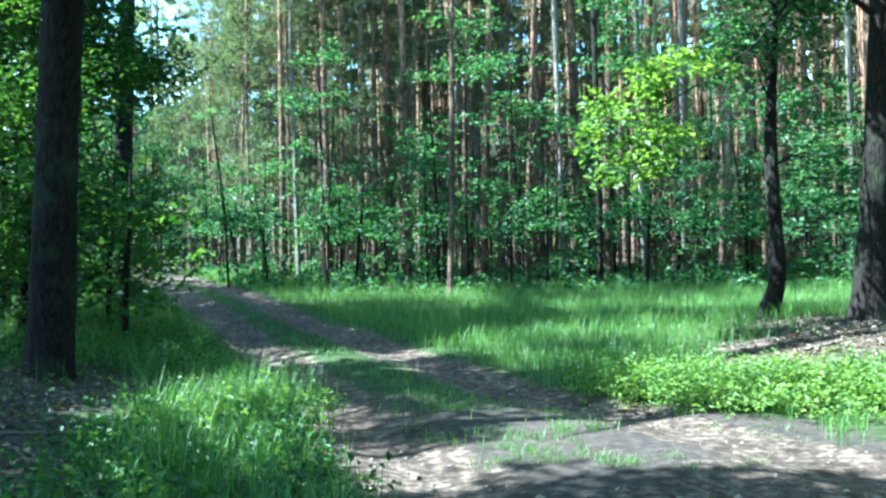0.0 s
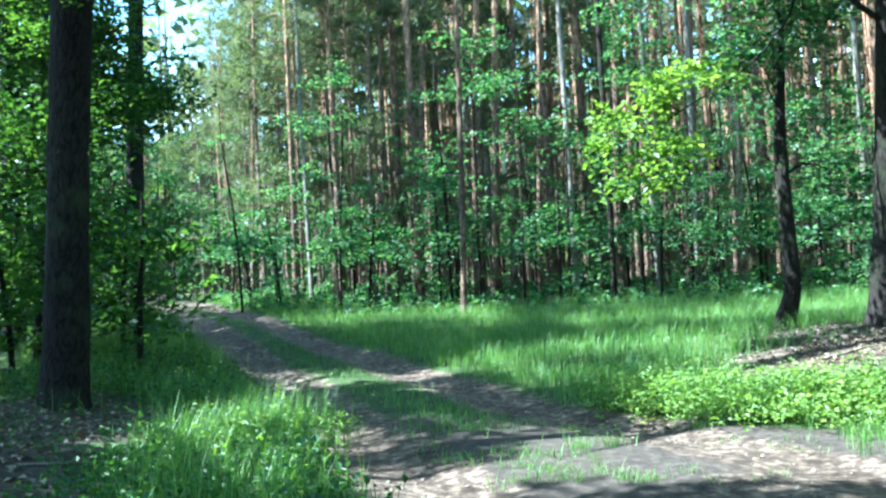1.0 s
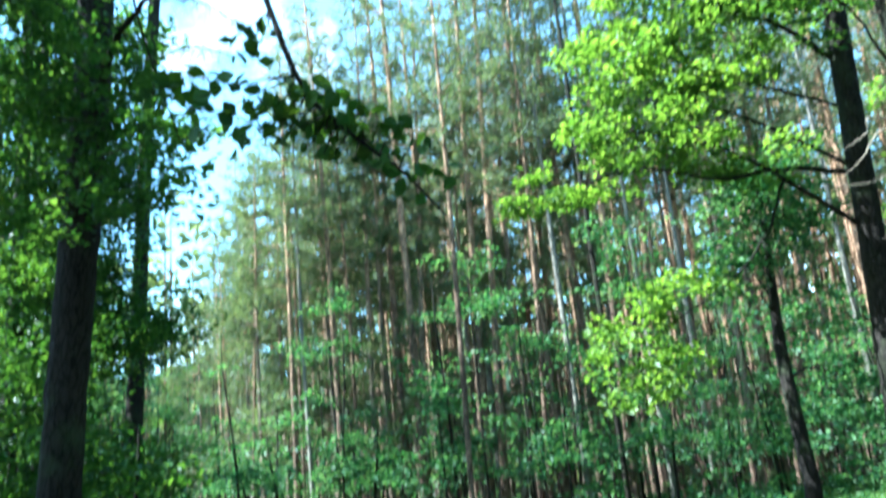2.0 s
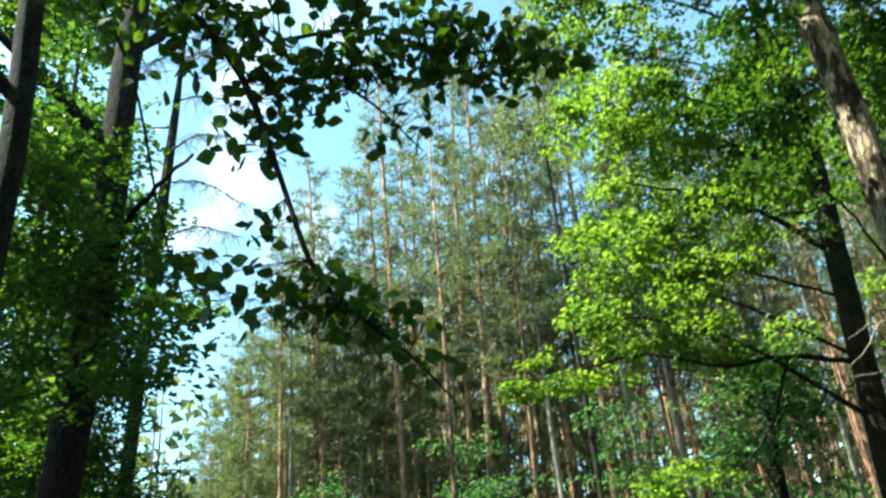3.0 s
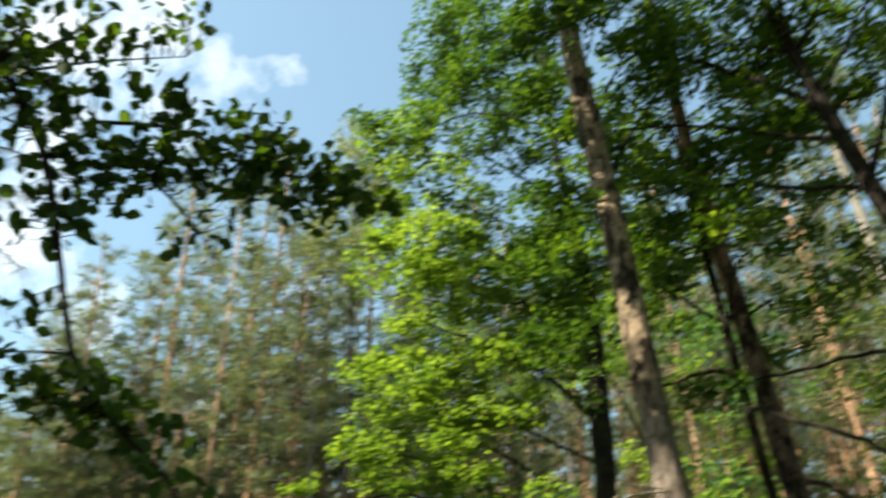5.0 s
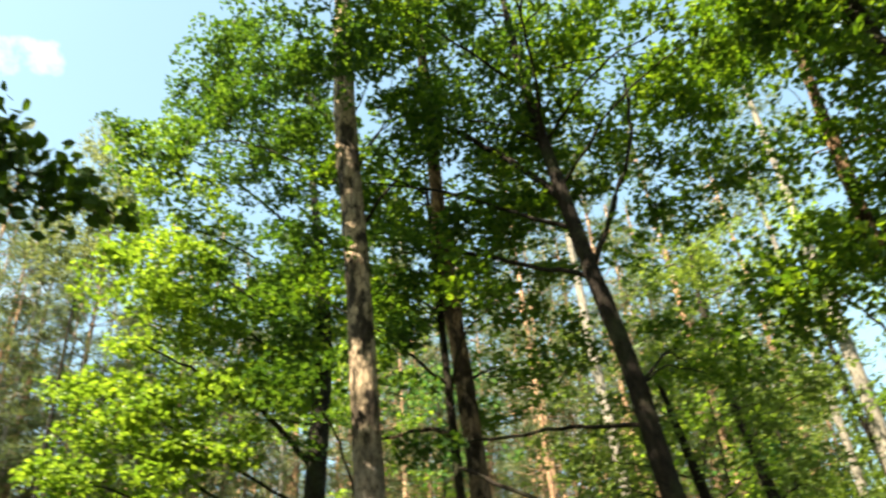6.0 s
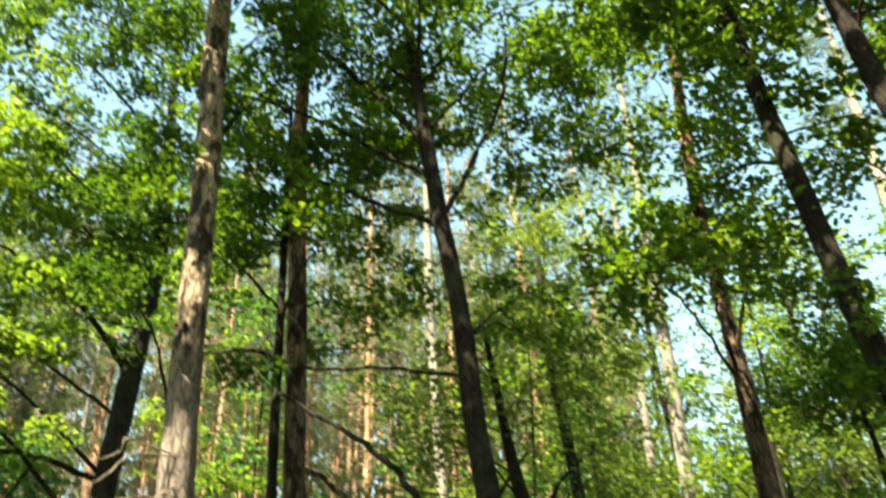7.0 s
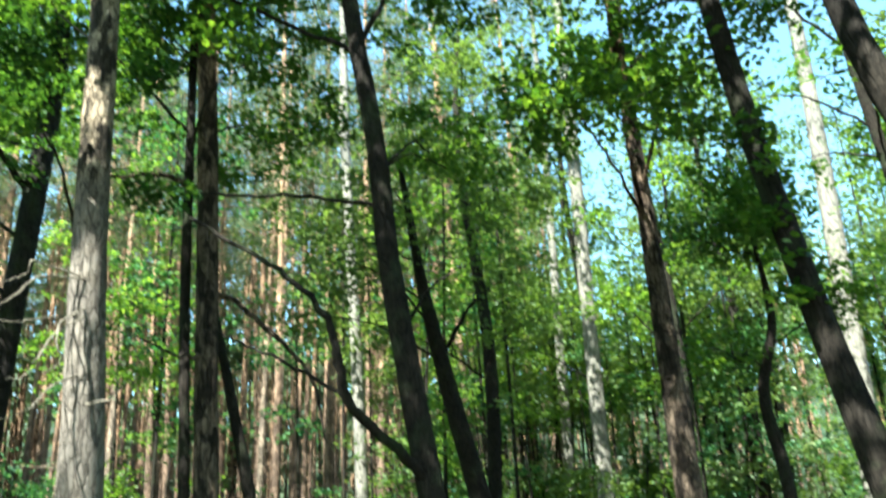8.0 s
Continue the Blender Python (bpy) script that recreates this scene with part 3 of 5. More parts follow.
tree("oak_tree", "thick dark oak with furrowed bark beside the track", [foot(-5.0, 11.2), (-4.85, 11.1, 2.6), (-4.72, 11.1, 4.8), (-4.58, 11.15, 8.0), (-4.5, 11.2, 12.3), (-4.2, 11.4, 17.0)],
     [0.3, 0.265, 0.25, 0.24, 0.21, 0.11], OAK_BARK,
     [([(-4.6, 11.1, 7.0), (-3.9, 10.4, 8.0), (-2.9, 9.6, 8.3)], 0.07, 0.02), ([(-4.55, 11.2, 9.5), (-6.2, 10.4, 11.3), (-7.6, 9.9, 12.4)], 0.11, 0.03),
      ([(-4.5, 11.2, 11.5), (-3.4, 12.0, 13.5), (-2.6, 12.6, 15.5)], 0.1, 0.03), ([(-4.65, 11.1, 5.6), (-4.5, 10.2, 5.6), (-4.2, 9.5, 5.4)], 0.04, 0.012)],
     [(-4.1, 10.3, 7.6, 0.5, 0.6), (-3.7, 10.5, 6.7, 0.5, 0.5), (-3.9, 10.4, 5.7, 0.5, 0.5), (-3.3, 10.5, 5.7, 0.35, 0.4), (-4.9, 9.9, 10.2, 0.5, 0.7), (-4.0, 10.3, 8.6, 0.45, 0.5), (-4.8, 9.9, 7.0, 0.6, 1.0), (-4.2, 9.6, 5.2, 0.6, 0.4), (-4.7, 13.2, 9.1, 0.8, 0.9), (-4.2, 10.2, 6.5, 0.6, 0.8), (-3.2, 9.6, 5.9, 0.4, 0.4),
      # the first mass is out of view, added to shade the leaves in front
      (-6.9, 9.6, 9.8, 0.8, 0.7), (-6.0, 12.6, 8.0, 0.9, 0.8), (-5.6, 12.5, 11.0, 1.0, 0.8)], SHADED_LEAF, seed=31, flare=0.12)
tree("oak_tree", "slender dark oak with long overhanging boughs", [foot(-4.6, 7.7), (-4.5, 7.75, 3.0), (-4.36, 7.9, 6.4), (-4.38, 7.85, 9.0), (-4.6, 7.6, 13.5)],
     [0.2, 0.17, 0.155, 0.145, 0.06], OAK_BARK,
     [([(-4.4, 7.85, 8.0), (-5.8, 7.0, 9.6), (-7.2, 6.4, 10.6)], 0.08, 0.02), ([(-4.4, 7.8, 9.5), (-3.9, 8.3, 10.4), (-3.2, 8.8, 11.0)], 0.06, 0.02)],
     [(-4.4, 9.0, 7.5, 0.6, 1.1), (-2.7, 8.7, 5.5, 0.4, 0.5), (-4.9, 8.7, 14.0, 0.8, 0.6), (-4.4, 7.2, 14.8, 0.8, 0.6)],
     SHADED_LEAF, seed=32)
larch = tree("larch_tree", "tall dark conifer with bare drooping twigs", [foot(-8.6, 23.5), (-8.45, 23.55, 4.9), (-8.3, 23.6, 9.0), (-8.17, 23.65, 13.2), (-7.9, 23.75, 18.8), (-7.7, 23.8, 24.0)],
     [0.27, 0.23, 0.2, 0.19, 0.15, 0.04], DARK_BARK,
     [([(-8.1 + 0.02 * k, 23.7, 13.0 + 1.05 * k), (-8.1 + s * 1.3, 23.7 + c * 1.0, 13.2 + 1.05 * k), (-8.1 + s * 2.6, 23.7 + c * 2.0, 12.6 + 1.05 * k)], 0.035, 0.008)
      for k, (s, c) in enumerate([(1.2, -0.3), (0.8, -0.7)] + [(1, -0.3), (-0.8, -0.6), (0.9, 0.5), (0.95, -0.6), (-1, 0.2), (1.0, 0.1), (0.7, -0.8), (-0.7, 0.7), (0.9, -0.2)])],
     [(-10.0, 22.0, 8.0, 1.6, 2.4), (-9.6, 21.5, 4.0, 1.4, 2.0), (-10.5, 23.0, 12.0, 1.5, 2.0)], SHADED_LEAF, seed=33, cover=1.6, size=(0.14, 0.09))


def drooping_twigs(of, seed, count):
    """Fine bare twigs hanging from the limbs of a conifer."""
    rng = np.random.default_rng(seed)
    pieces = []
    for limb in [o for o in of.children if o.name.startswith("limb")]:
        pts = np.array([v.co for v in limb.data.vertices])
        for p in pts[rng.integers(len(pts) // 4, len(pts), count)]:
            le = rng.uniform(0.35, 1.0)
            d = unit(np.array([rng.normal(0, 0.6), rng.normal(0, 0.6), -0.45]))
            end = p + d * le + [0, 0, -0.15 * le]
            pieces.append(tube(np.stack([p, p + d * le * 0.55 + [0, 0, 0.06], end]), [0.011, 0.008, 0.004], 3, rng, 0.0))
    v, f = joined(pieces)
    tagged(part("twigwork", mesh_from("twigwork", v, f, DRY_TWIG), of), kind="stuff")


drooping_twigs(larch, 81, 80)
# deep shade on these two is put into the leaf colour
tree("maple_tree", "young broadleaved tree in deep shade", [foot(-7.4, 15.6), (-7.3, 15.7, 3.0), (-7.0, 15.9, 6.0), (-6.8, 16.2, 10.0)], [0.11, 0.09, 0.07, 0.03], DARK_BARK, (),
     [(-6.9, 14.4, 3.7, 0.9, 1.5), (-6.6, 16.4, 5.4, 0.8, 1.4), (-7.7, 16.3, 6.3, 1.1, 1.4), (-7.4, 15.4, 2.2, 1.0, 0.9), (-7.0, 16.0, 8.8, 1.4, 1.6), (-6.0, 15.6, 6.4, 0.8, 1.0), (-5.8, 15.8, 8.0, 0.7, 0.9), (-5.9, 15.4, 4.8, 0.8, 0.8), (-5.5, 16.2, 9.4, 0.5, 0.6)], SHADED_LEAF, seed=34, crown=(3.0, 10.0, 2.0, 10))
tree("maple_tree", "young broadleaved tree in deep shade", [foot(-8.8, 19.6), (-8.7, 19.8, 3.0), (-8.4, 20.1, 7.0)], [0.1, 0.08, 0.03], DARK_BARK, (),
     [(-8.0, 20.5, 3.1, 1.0, 1.6), (-8.8, 19.6, 5.6, 1.2, 1.5), (-9.4, 19.0, 2.4, 1.2, 1.0)], SHADED_LEAF, seed=35, crown=(2.0, 8.0, 2.0, 10))

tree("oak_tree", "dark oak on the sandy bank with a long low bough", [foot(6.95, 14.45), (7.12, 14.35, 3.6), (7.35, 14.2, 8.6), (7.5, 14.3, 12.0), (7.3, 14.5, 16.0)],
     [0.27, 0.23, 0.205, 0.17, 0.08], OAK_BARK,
     [([(7.1, 14.35, 6.4), (6.0, 14.3, 6.55), (4.8, 14.2, 6.45), (3.6, 14.2, 6.75), (2.4, 14.3, 6.6)], 0.055, 0.015), ([(6.0, 14.3, 6.5), (5.4, 14.1, 5.4), (4.6, 13.8, 4.6), (3.4, 13.7, 3.9)], 0.03, 0.01),
      ([(7.3, 14.3, 8.4), (6.3, 14.1, 9.2), (5.0, 14.2, 9.8), (3.9, 14.4, 10.3)], 0.06, 0.015), ([(7.4, 14.3, 10.0), (6.2, 13.8, 11.2), (4.8, 14.1, 12.2)], 0.06, 0.015)],
     [(4.2, 14.4, 11.3, 1.7, 1.5), (4.0, 14.5, 9.1, 1.4, 1.0), (5.5, 14.0, 9.3, 1.3, 1.2), (3.7, 14.1, 6.9, 2.1, 0.6), (2.3, 14.4, 6.7, 1.2, 0.45), (3.6, 14.2, 8.2, 1.5, 0.5), (2.7, 14.3, 7.6, 0.9, 0.4), (4.7, 14.0, 8.1, 1.2, 0.5), (5.3, 13.9, 6.7, 1.0, 0.45),
      (3.1, 13.7, 3.6, 1.0, 0.7), (2.5, 13.8, 3.1, 0.4, 0.4), (3.6, 13.5, 4.4, 0.8, 0.5), (8.2, 14.8, 12.5, 1.8, 1.5), (3.6, 14.5, 15.3, 1.0, 0.9), (4.2, 14.4, 13.3, 1.3, 1.0)], SUNLIT_LEAF, size=(0.135, 0.09), seed=36, crown=(9.5, 15.0, 2.6, 8), cover=2.6, per=80, spread=0.42)
tree("oak_tree", "thin crooked young oak on the bank", [foot(5.9, 16.2), (6.02, 15.95, 1.2), (5.98, 15.92, 2.2), (5.95, 15.95, 3.6), (6.1, 16.1, 5.2), (6.3, 16.3, 7.5)], [0.19, 0.15, 0.13, 0.11, 0.08, 0.03], OAK_BARK,
     [([(6.0, 15.95, 3.2), (6.6, 16.3, 3.4), (7.2, 16.6, 3.2)], 0.03, 0.01)],
     [(7.0, 16.6, 2.2, 0.9, 0.55), (7.1, 16.6, 3.1, 0.8, 0.45), (7.0, 17.4, 4.4, 1.5, 0.7), (6.2, 16.2, 6.4, 1.2, 1.0)], BEECH_LEAF, seed=37, crown=(4.0, 7.5, 1.5, 5), cover=1.7)
near_pine = tree("pine_tree", "mature pine with pale sunlit flaking bark, leaf dapple in its colour", [foot(5.6, 8.85), (5.55, 8.88, 2.7), (5.42, 8.94, 5.4), (5.33, 9.0, 8.9), (5.2, 9.08, 12.3), (5.2, 9.1, 17.0), (5.1, 9.2, 22.0)],
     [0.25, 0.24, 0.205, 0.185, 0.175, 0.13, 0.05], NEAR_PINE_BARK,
     [
      ([(5.33, 8.82, 5.08), (4.85, 8.76, 5.08), (4.57, 8.59, 5.02), (4.54, 8.61, 4.87), (4.33, 8.71, 4.75)], 0.0135, 0.004),
      ([(5.3, 8.77, 5.03), (4.76, 8.75, 4.93), (4.46, 8.59, 4.63), (4.25, 8.7, 4.44)], 0.0129, 0.004),
      ([(5.31, 8.71, 4.58), (4.94, 8.6, 4.3), (4.65, 8.44, 3.91), (4.57, 8.48, 3.75), (4.43, 8.55, 3.72)], 0.0123, 0.004),
      ([(5.41, 8.77, 3.97), (4.99, 8.69, 3.74), (4.74, 8.51, 3.5), (4.61, 8.57, 3.39), (4.44, 8.66, 3.32)], 0.0117, 0.004),
      ([(5.33, 8.76, 4.69), (5.0, 8.62, 4.44), (4.84, 8.39, 4.15), (4.89, 8.36, 3.94), (4.75, 8.44, 3.81)], 0.0111, 0.004),
      ([(5.39, 8.67, 3.61), (5.45, 8.3, 3.61), (5.38, 8.01, 3.65)], 0.0105, 0.004),
      ([(5.36, 8.8, 4.64), (4.78, 8.8, 4.46), (4.47, 8.64, 4.34), (4.26, 8.75, 4.36)], 0.0099, 0.004)],
     [(5.1, 9.2, 21.4, 1.5, 0.9), (4.5, 9.7, 20.0, 1.2, 0.7), (5.9, 8.7, 20.2, 1.2, 0.7)], NEEDLE, seed=38, flare=0.25, sides=18, size=(0.3, 0.05), cover=1.1)
for o in near_pine.children:                  # its low limbs are dead, barkless and curled
    if o.name.startswith("limb") and max(v.co.z for v in o.data.vertices) < 8:
        o.data.materials[0] = DRY_TWIG
# the shade on this crown is put into its leaf colour
tree("oak_tree", "young oak with a dense crown beside a pine, shade in its leaf colour", [foot(6.75, 11.0), (6.65, 11.0, 3.0), (6.4, 10.9, 6.0), (6.2, 10.8, 10.0), (6.0, 10.8, 13.8)], [0.1, 0.085, 0.07, 0.05, 0.02], DARK_BARK, (),
     [(4.7, 8.3, 12.7, 0.7, 0.4), (5.1, 8.1, 12.4, 0.5, 0.35), (4.3, 8.5, 12.0, 0.6, 0.4), (6.9, 8.9, 13.4, 0.8, 0.5), (6.9, 8.8, 11.9, 0.5, 0.4), (6.9, 8.8, 10.4, 0.4, 0.45), (7.7, 8.2, 12.7, 0.8, 0.5), (8.3, 7.7, 12.3, 0.7, 0.5), (4.8, 9.8, 7.4, 0.6, 0.9), (6.2, 10.3, 8.2, 0.7, 0.9), (6.6, 10.0, 10.0, 0.7, 1.0), (4.5, 8.3, 13.7, 1.1, 0.5), (5.9, 8.6, 14.3, 1.2, 0.6), (6.9, 8.0, 13.6, 1.1, 0.6), (5.9, 13.4, 11.5, 1.5, 1.6), (5.8, 13.8, 14.4, 1.7, 1.0), (4.5, 12.6, 14.6, 1.3, 1.2), (5.6, 12.6, 16.0, 1.4, 1.1), (6.2, 11.5, 13.6, 1.1, 1.1), (5.7, 12.8, 17.2, 1.3, 1.0), (4.2, 13.4, 16.4, 1.2, 1.0), (4.8, 13.2, 17.8, 1.2, 0.9), (3.4, 14.2, 14.6, 0.9, 0.8)]
     + [(4.3 + 0.15 * (k % 2), 8.8, 7.6 + 1.7 * k, 0.25, 0.12) for k in range(4)] + [(6.4, 9.2, 6.6 + 1.8 * k, 0.3, 0.16) for k in range(4)], SHADED_LEAF, seed=39, size=(0.125, 0.085), cover=2.0, per=80, spread=0.42)
tree("pine_tree", "mature pine with dark furrowed bark, leaf dapple in its colour", [foot(7.62, 9.15), (7.52, 9.25, 2.8), (7.42, 9.34, 6.1), (7.35, 9.4, 8.25), (7.25, 9.48, 10.8), (7.25, 9.54, 14.3), (7.2, 9.6, 21.0)], [0.205, 0.17, 0.148, 0.138, 0.128, 0.11, 0.05], FURROWED_PINE_BARK,
     [([(7.5, 9.3, 4.6), (6.9, 9.2, 4.5), (6.2, 9.3, 4.75)], 0.03, 0.008), ([(7.3, 9.4, 6.9), (6.86, 9.68, 7.17), (6.31, 10.04, 7.07), (5.9, 10.4, 7.2)], 0.045, 0.012), ([(7.45, 9.35, 5.6), (8.0, 8.9, 5.1), (8.5, 8.4, 4.3), (8.6, 8.2, 3.4)], 0.045, 0.015)],
     [(7.2, 9.6, 20.6, 1.5, 0.9), (6.6, 10.2, 19.4, 1.2, 0.7), (7.9, 9.0, 19.6, 1.2, 0.7)], NEEDLE, seed=40, flare=0.3, sides=16, size=(0.3, 0.05), cover=1.1)
tree("oak_tree", "thin dark oak growing against a pine", [foot(7.6, 9.64), (7.52, 9.7, 2.8), (7.44, 9.76, 4.9), (7.39, 9.8, 7.2), (7.35, 9.83, 9.8), (7.55, 10.2, 12.5)], [0.09, 0.078, 0.072, 0.067, 0.06, 0.03], DARK_BARK,
     [([(7.6, 9.9, 8.0), (8.6, 10.4, 8.9), (9.9, 11.0, 9.5)], 0.035, 0.01)],
     [(8.9, 8.8, 9.9, 0.5, 0.4), (9.2, 8.4, 9.0, 0.5, 0.4), (8.1, 9.5, 9.8, 0.5, 0.4), (8.7, 8.9, 8.2, 0.5, 0.4), (8.0, 9.5, 7.7, 0.5, 0.4),
      (8.4, 9.9, 10.4, 0.5, 0.35), (9.0, 9.4, 9.6, 0.5, 0.35), (8.8, 9.6, 8.5, 0.5, 0.35), (9.3, 9.1, 10.5, 0.5, 0.35), (9.5, 8.8, 8.7, 0.5, 0.35), (10.3, 7.9, 10.5, 0.5, 0.35), (10.4, 7.8, 9.1, 0.5, 0.35),
      (7.8, 11.4, 12.6, 0.8, 1.6), (10.0, 11.0, 9.8, 1.2, 1.0), (8.6, 10.4, 10.8, 0.9, 0.8)], OAK_LEAF, seed=41, crown=(8.0, 13.5, 2.6, 14), cover=1.2, per=50)
tree("oak_tree", "thin young oak leaning behind a pine", [foot(8.5, 8.9), (8.16, 9.18, 2.8), (7.88, 9.42, 4.5), (7.72, 9.56, 5.6), (7.75, 9.75, 8.0)], [0.105, 0.085, 0.07, 0.06, 0.02], DARK_BARK, (), [(7.8, 9.8, 7.6, 0.5, 0.3)], OAK_LEAF, seed=50, cover=1.0)
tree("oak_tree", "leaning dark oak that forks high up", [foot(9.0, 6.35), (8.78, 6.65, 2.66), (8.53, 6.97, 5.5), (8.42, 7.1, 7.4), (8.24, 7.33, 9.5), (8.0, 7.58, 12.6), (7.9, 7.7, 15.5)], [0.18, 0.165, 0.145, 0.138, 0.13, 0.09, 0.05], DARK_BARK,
     [([(8.17, 7.4, 10.3), (7.75, 8.4, 12.0), (6.85, 9.6, 13.5), (6.4, 10.2, 14.0)], 0.07, 0.02), ([(8.3, 7.28, 8.95), (8.68, 6.78, 10.2), (8.9, 6.4, 11.3), (9.0, 6.3, 12.6)], 0.055, 0.02),
      ([(8.3, 7.26, 8.85), (7.8, 8.02, 9.32), (7.3, 8.88, 9.96), (6.95, 9.5, 10.3), (6.5, 10.05, 10.38)], 0.045, 0.015), ([(8.75, 6.68, 2.8), (8.3, 6.72, 3.1), (7.75, 6.95, 3.6), (7.56, 6.99, 4.15), (7.5, 7.05, 4.5), (7.2, 7.2, 4.95), (6.75, 7.6, 5.4), (6.4, 8.4, 6.0)], 0.075, 0.025), ([(7.7, 7.0, 3.7), (7.4, 7.57, 4.13), (7.21, 8.28, 4.5), (7.3, 8.85, 4.8)], 0.03, 0.01), ([(8.48, 7.05, 6.4), (7.86, 8.1, 6.68), (7.35, 9.05, 6.83), (7.1, 9.5, 6.9)], 0.035, 0.014),
      ([(8.6, 6.9, 4.6), (8.95, 6.6, 5.3), (9.3, 6.3, 5.6)], 0.03, 0.01)],
     [(8.6, 7.5, 11.0, 0.5, 0.4), (9.0, 6.9, 11.7, 0.5, 0.4), (8.1, 8.0, 10.5, 0.5, 0.4), (8.7, 7.3, 9.8, 0.5, 0.4), (6.7, 9.2, 12.5, 0.5, 0.4), (8.0, 8.1, 11.8, 0.5, 0.4), (8.6, 7.4, 12.4, 0.5, 0.4),
      (10.2, 7.2, 13.1, 0.5, 0.35), (10.6, 6.8, 12.1, 0.5, 0.35), (11.0, 6.1, 12.9, 0.5, 0.35), (10.7, 6.5, 10.8, 0.5, 0.35), (10.3, 7.2, 10.6, 0.5, 0.35), (10.0, 7.6, 12.8, 0.5, 0.35), (11.0, 6.1, 11.4, 0.5, 0.35), (10.5, 6.8, 13.8, 0.5, 0.35),
      (11.0, 7.8, 14.0, 0.5, 0.5), (11.5, 7.3, 13.6, 0.5, 0.5), (11.7, 6.8, 13.0, 0.5, 0.5), (11.2, 7.2, 12.2, 0.5, 0.5), (11.0, 7.8, 11.6, 0.5, 0.5), (10.7, 8.2, 12.6, 0.5, 0.5), (12.0, 6.4, 14.2, 0.5, 0.5), (11.4, 6.6, 11.6, 0.5, 0.4), (9.1, 10.0, 11.7, 0.5, 0.5), (9.4, 9.6, 12.4, 0.5, 0.4), (8.6, 8.4, 15.6, 2.7, 0.8), (8.8, 9.4, 12.9, 1.1, 1.0), (10.3, 6.2, 13.8, 1.6, 0.9), (9.8, 6.9, 7.4, 0.6, 0.9), (6.6, 9.0, 13.2, 0.9, 0.7), (10.5, 7.6, 8.0, 0.6, 0.6)], OAK_LEAF, seed=42, crown=(9.5, 16.0, 3.2, 24), cover=1.5, size=(0.125, 0.085), per=80, spread=0.4)
# this crown stands in shade; sunlight is put into its leaf colour
tree("oak_tree", "slim dark oak with mossy bark", [foot(13.6, 8.6), (13.24, 9.03, 3.0), (12.8, 9.63, 6.3), (12.5, 10.0, 9.5)], [0.22, 0.19, 0.13, 0.05], DARK_BARK, [([(12.9, 9.5, 5.5), (13.4, 9.0, 6.6), (13.8, 8.6, 7.0)], 0.05, 0.015)],
     [(12.1, 11.6, 8.3, 1.6, 0.9), (12.9, 9.6, 10.2, 1.5, 1.0), (14.2, 8.6, 7.4, 1.0, 0.6)], LIT_PALE_GREEN_LEAF, seed=43, crown=(5.5, 11.0, 2.6, 12), cover=0.95)
for bx, by, tx, ty, r in ((21.4, 10.8, 21.5, 10.7, 0.21), (24.5, 13.6, 24.65, 13.4, 0.15), (23.6, 4.8, 23.7, 4.4, 0.25), (27.0, 5.8, 27.2, 5.2, 0.2), (17.5, 15.5, 17.2, 15.9, 0.16)):
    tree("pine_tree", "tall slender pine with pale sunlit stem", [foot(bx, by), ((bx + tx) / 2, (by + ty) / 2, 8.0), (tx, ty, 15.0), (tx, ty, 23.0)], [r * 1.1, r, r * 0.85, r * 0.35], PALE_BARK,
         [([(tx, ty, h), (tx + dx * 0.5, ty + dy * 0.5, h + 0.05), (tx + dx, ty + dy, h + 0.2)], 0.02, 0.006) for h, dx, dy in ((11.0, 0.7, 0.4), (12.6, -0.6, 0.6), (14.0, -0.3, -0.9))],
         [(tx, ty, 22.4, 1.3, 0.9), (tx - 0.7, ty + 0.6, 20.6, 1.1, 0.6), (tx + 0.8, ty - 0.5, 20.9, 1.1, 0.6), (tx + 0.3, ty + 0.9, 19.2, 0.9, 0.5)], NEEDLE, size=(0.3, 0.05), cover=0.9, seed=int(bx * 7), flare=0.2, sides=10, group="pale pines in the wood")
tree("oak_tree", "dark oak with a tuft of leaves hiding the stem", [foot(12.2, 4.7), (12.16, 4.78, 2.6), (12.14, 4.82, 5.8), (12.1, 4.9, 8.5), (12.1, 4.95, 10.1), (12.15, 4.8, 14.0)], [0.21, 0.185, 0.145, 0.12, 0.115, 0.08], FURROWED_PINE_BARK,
     [([(12.1, 4.85, 6.6), (11.5, 4.7, 7.3), (10.9, 4.5, 7.8)], 0.04, 0.015), ([(12.1, 4.85, 7.2), (11.6, 4.3, 7.8), (11.0, 3.8, 8.1)], 0.035, 0.012)],
     [(13.5, 4.1, 7.6, 0.5, 0.45), (13.5, 4.1, 8.6, 0.5, 0.45), (13.6, 3.8, 7.0, 0.5, 0.45), (13.6, 3.7, 8.1, 0.5, 0.45), (9.9, 4.9, 7.9, 1.0, 0.85), (10.6, 3.6, 7.8, 0.9, 0.55), (9.7, 5.2, 7.6, 0.8, 0.9), (12.0, 5.0, 14.5, 1.5, 1.0)], OAK_LEAF, seed=44, crown=(9.5, 15.0, 2.6, 10), cover=1.5, detail=4)
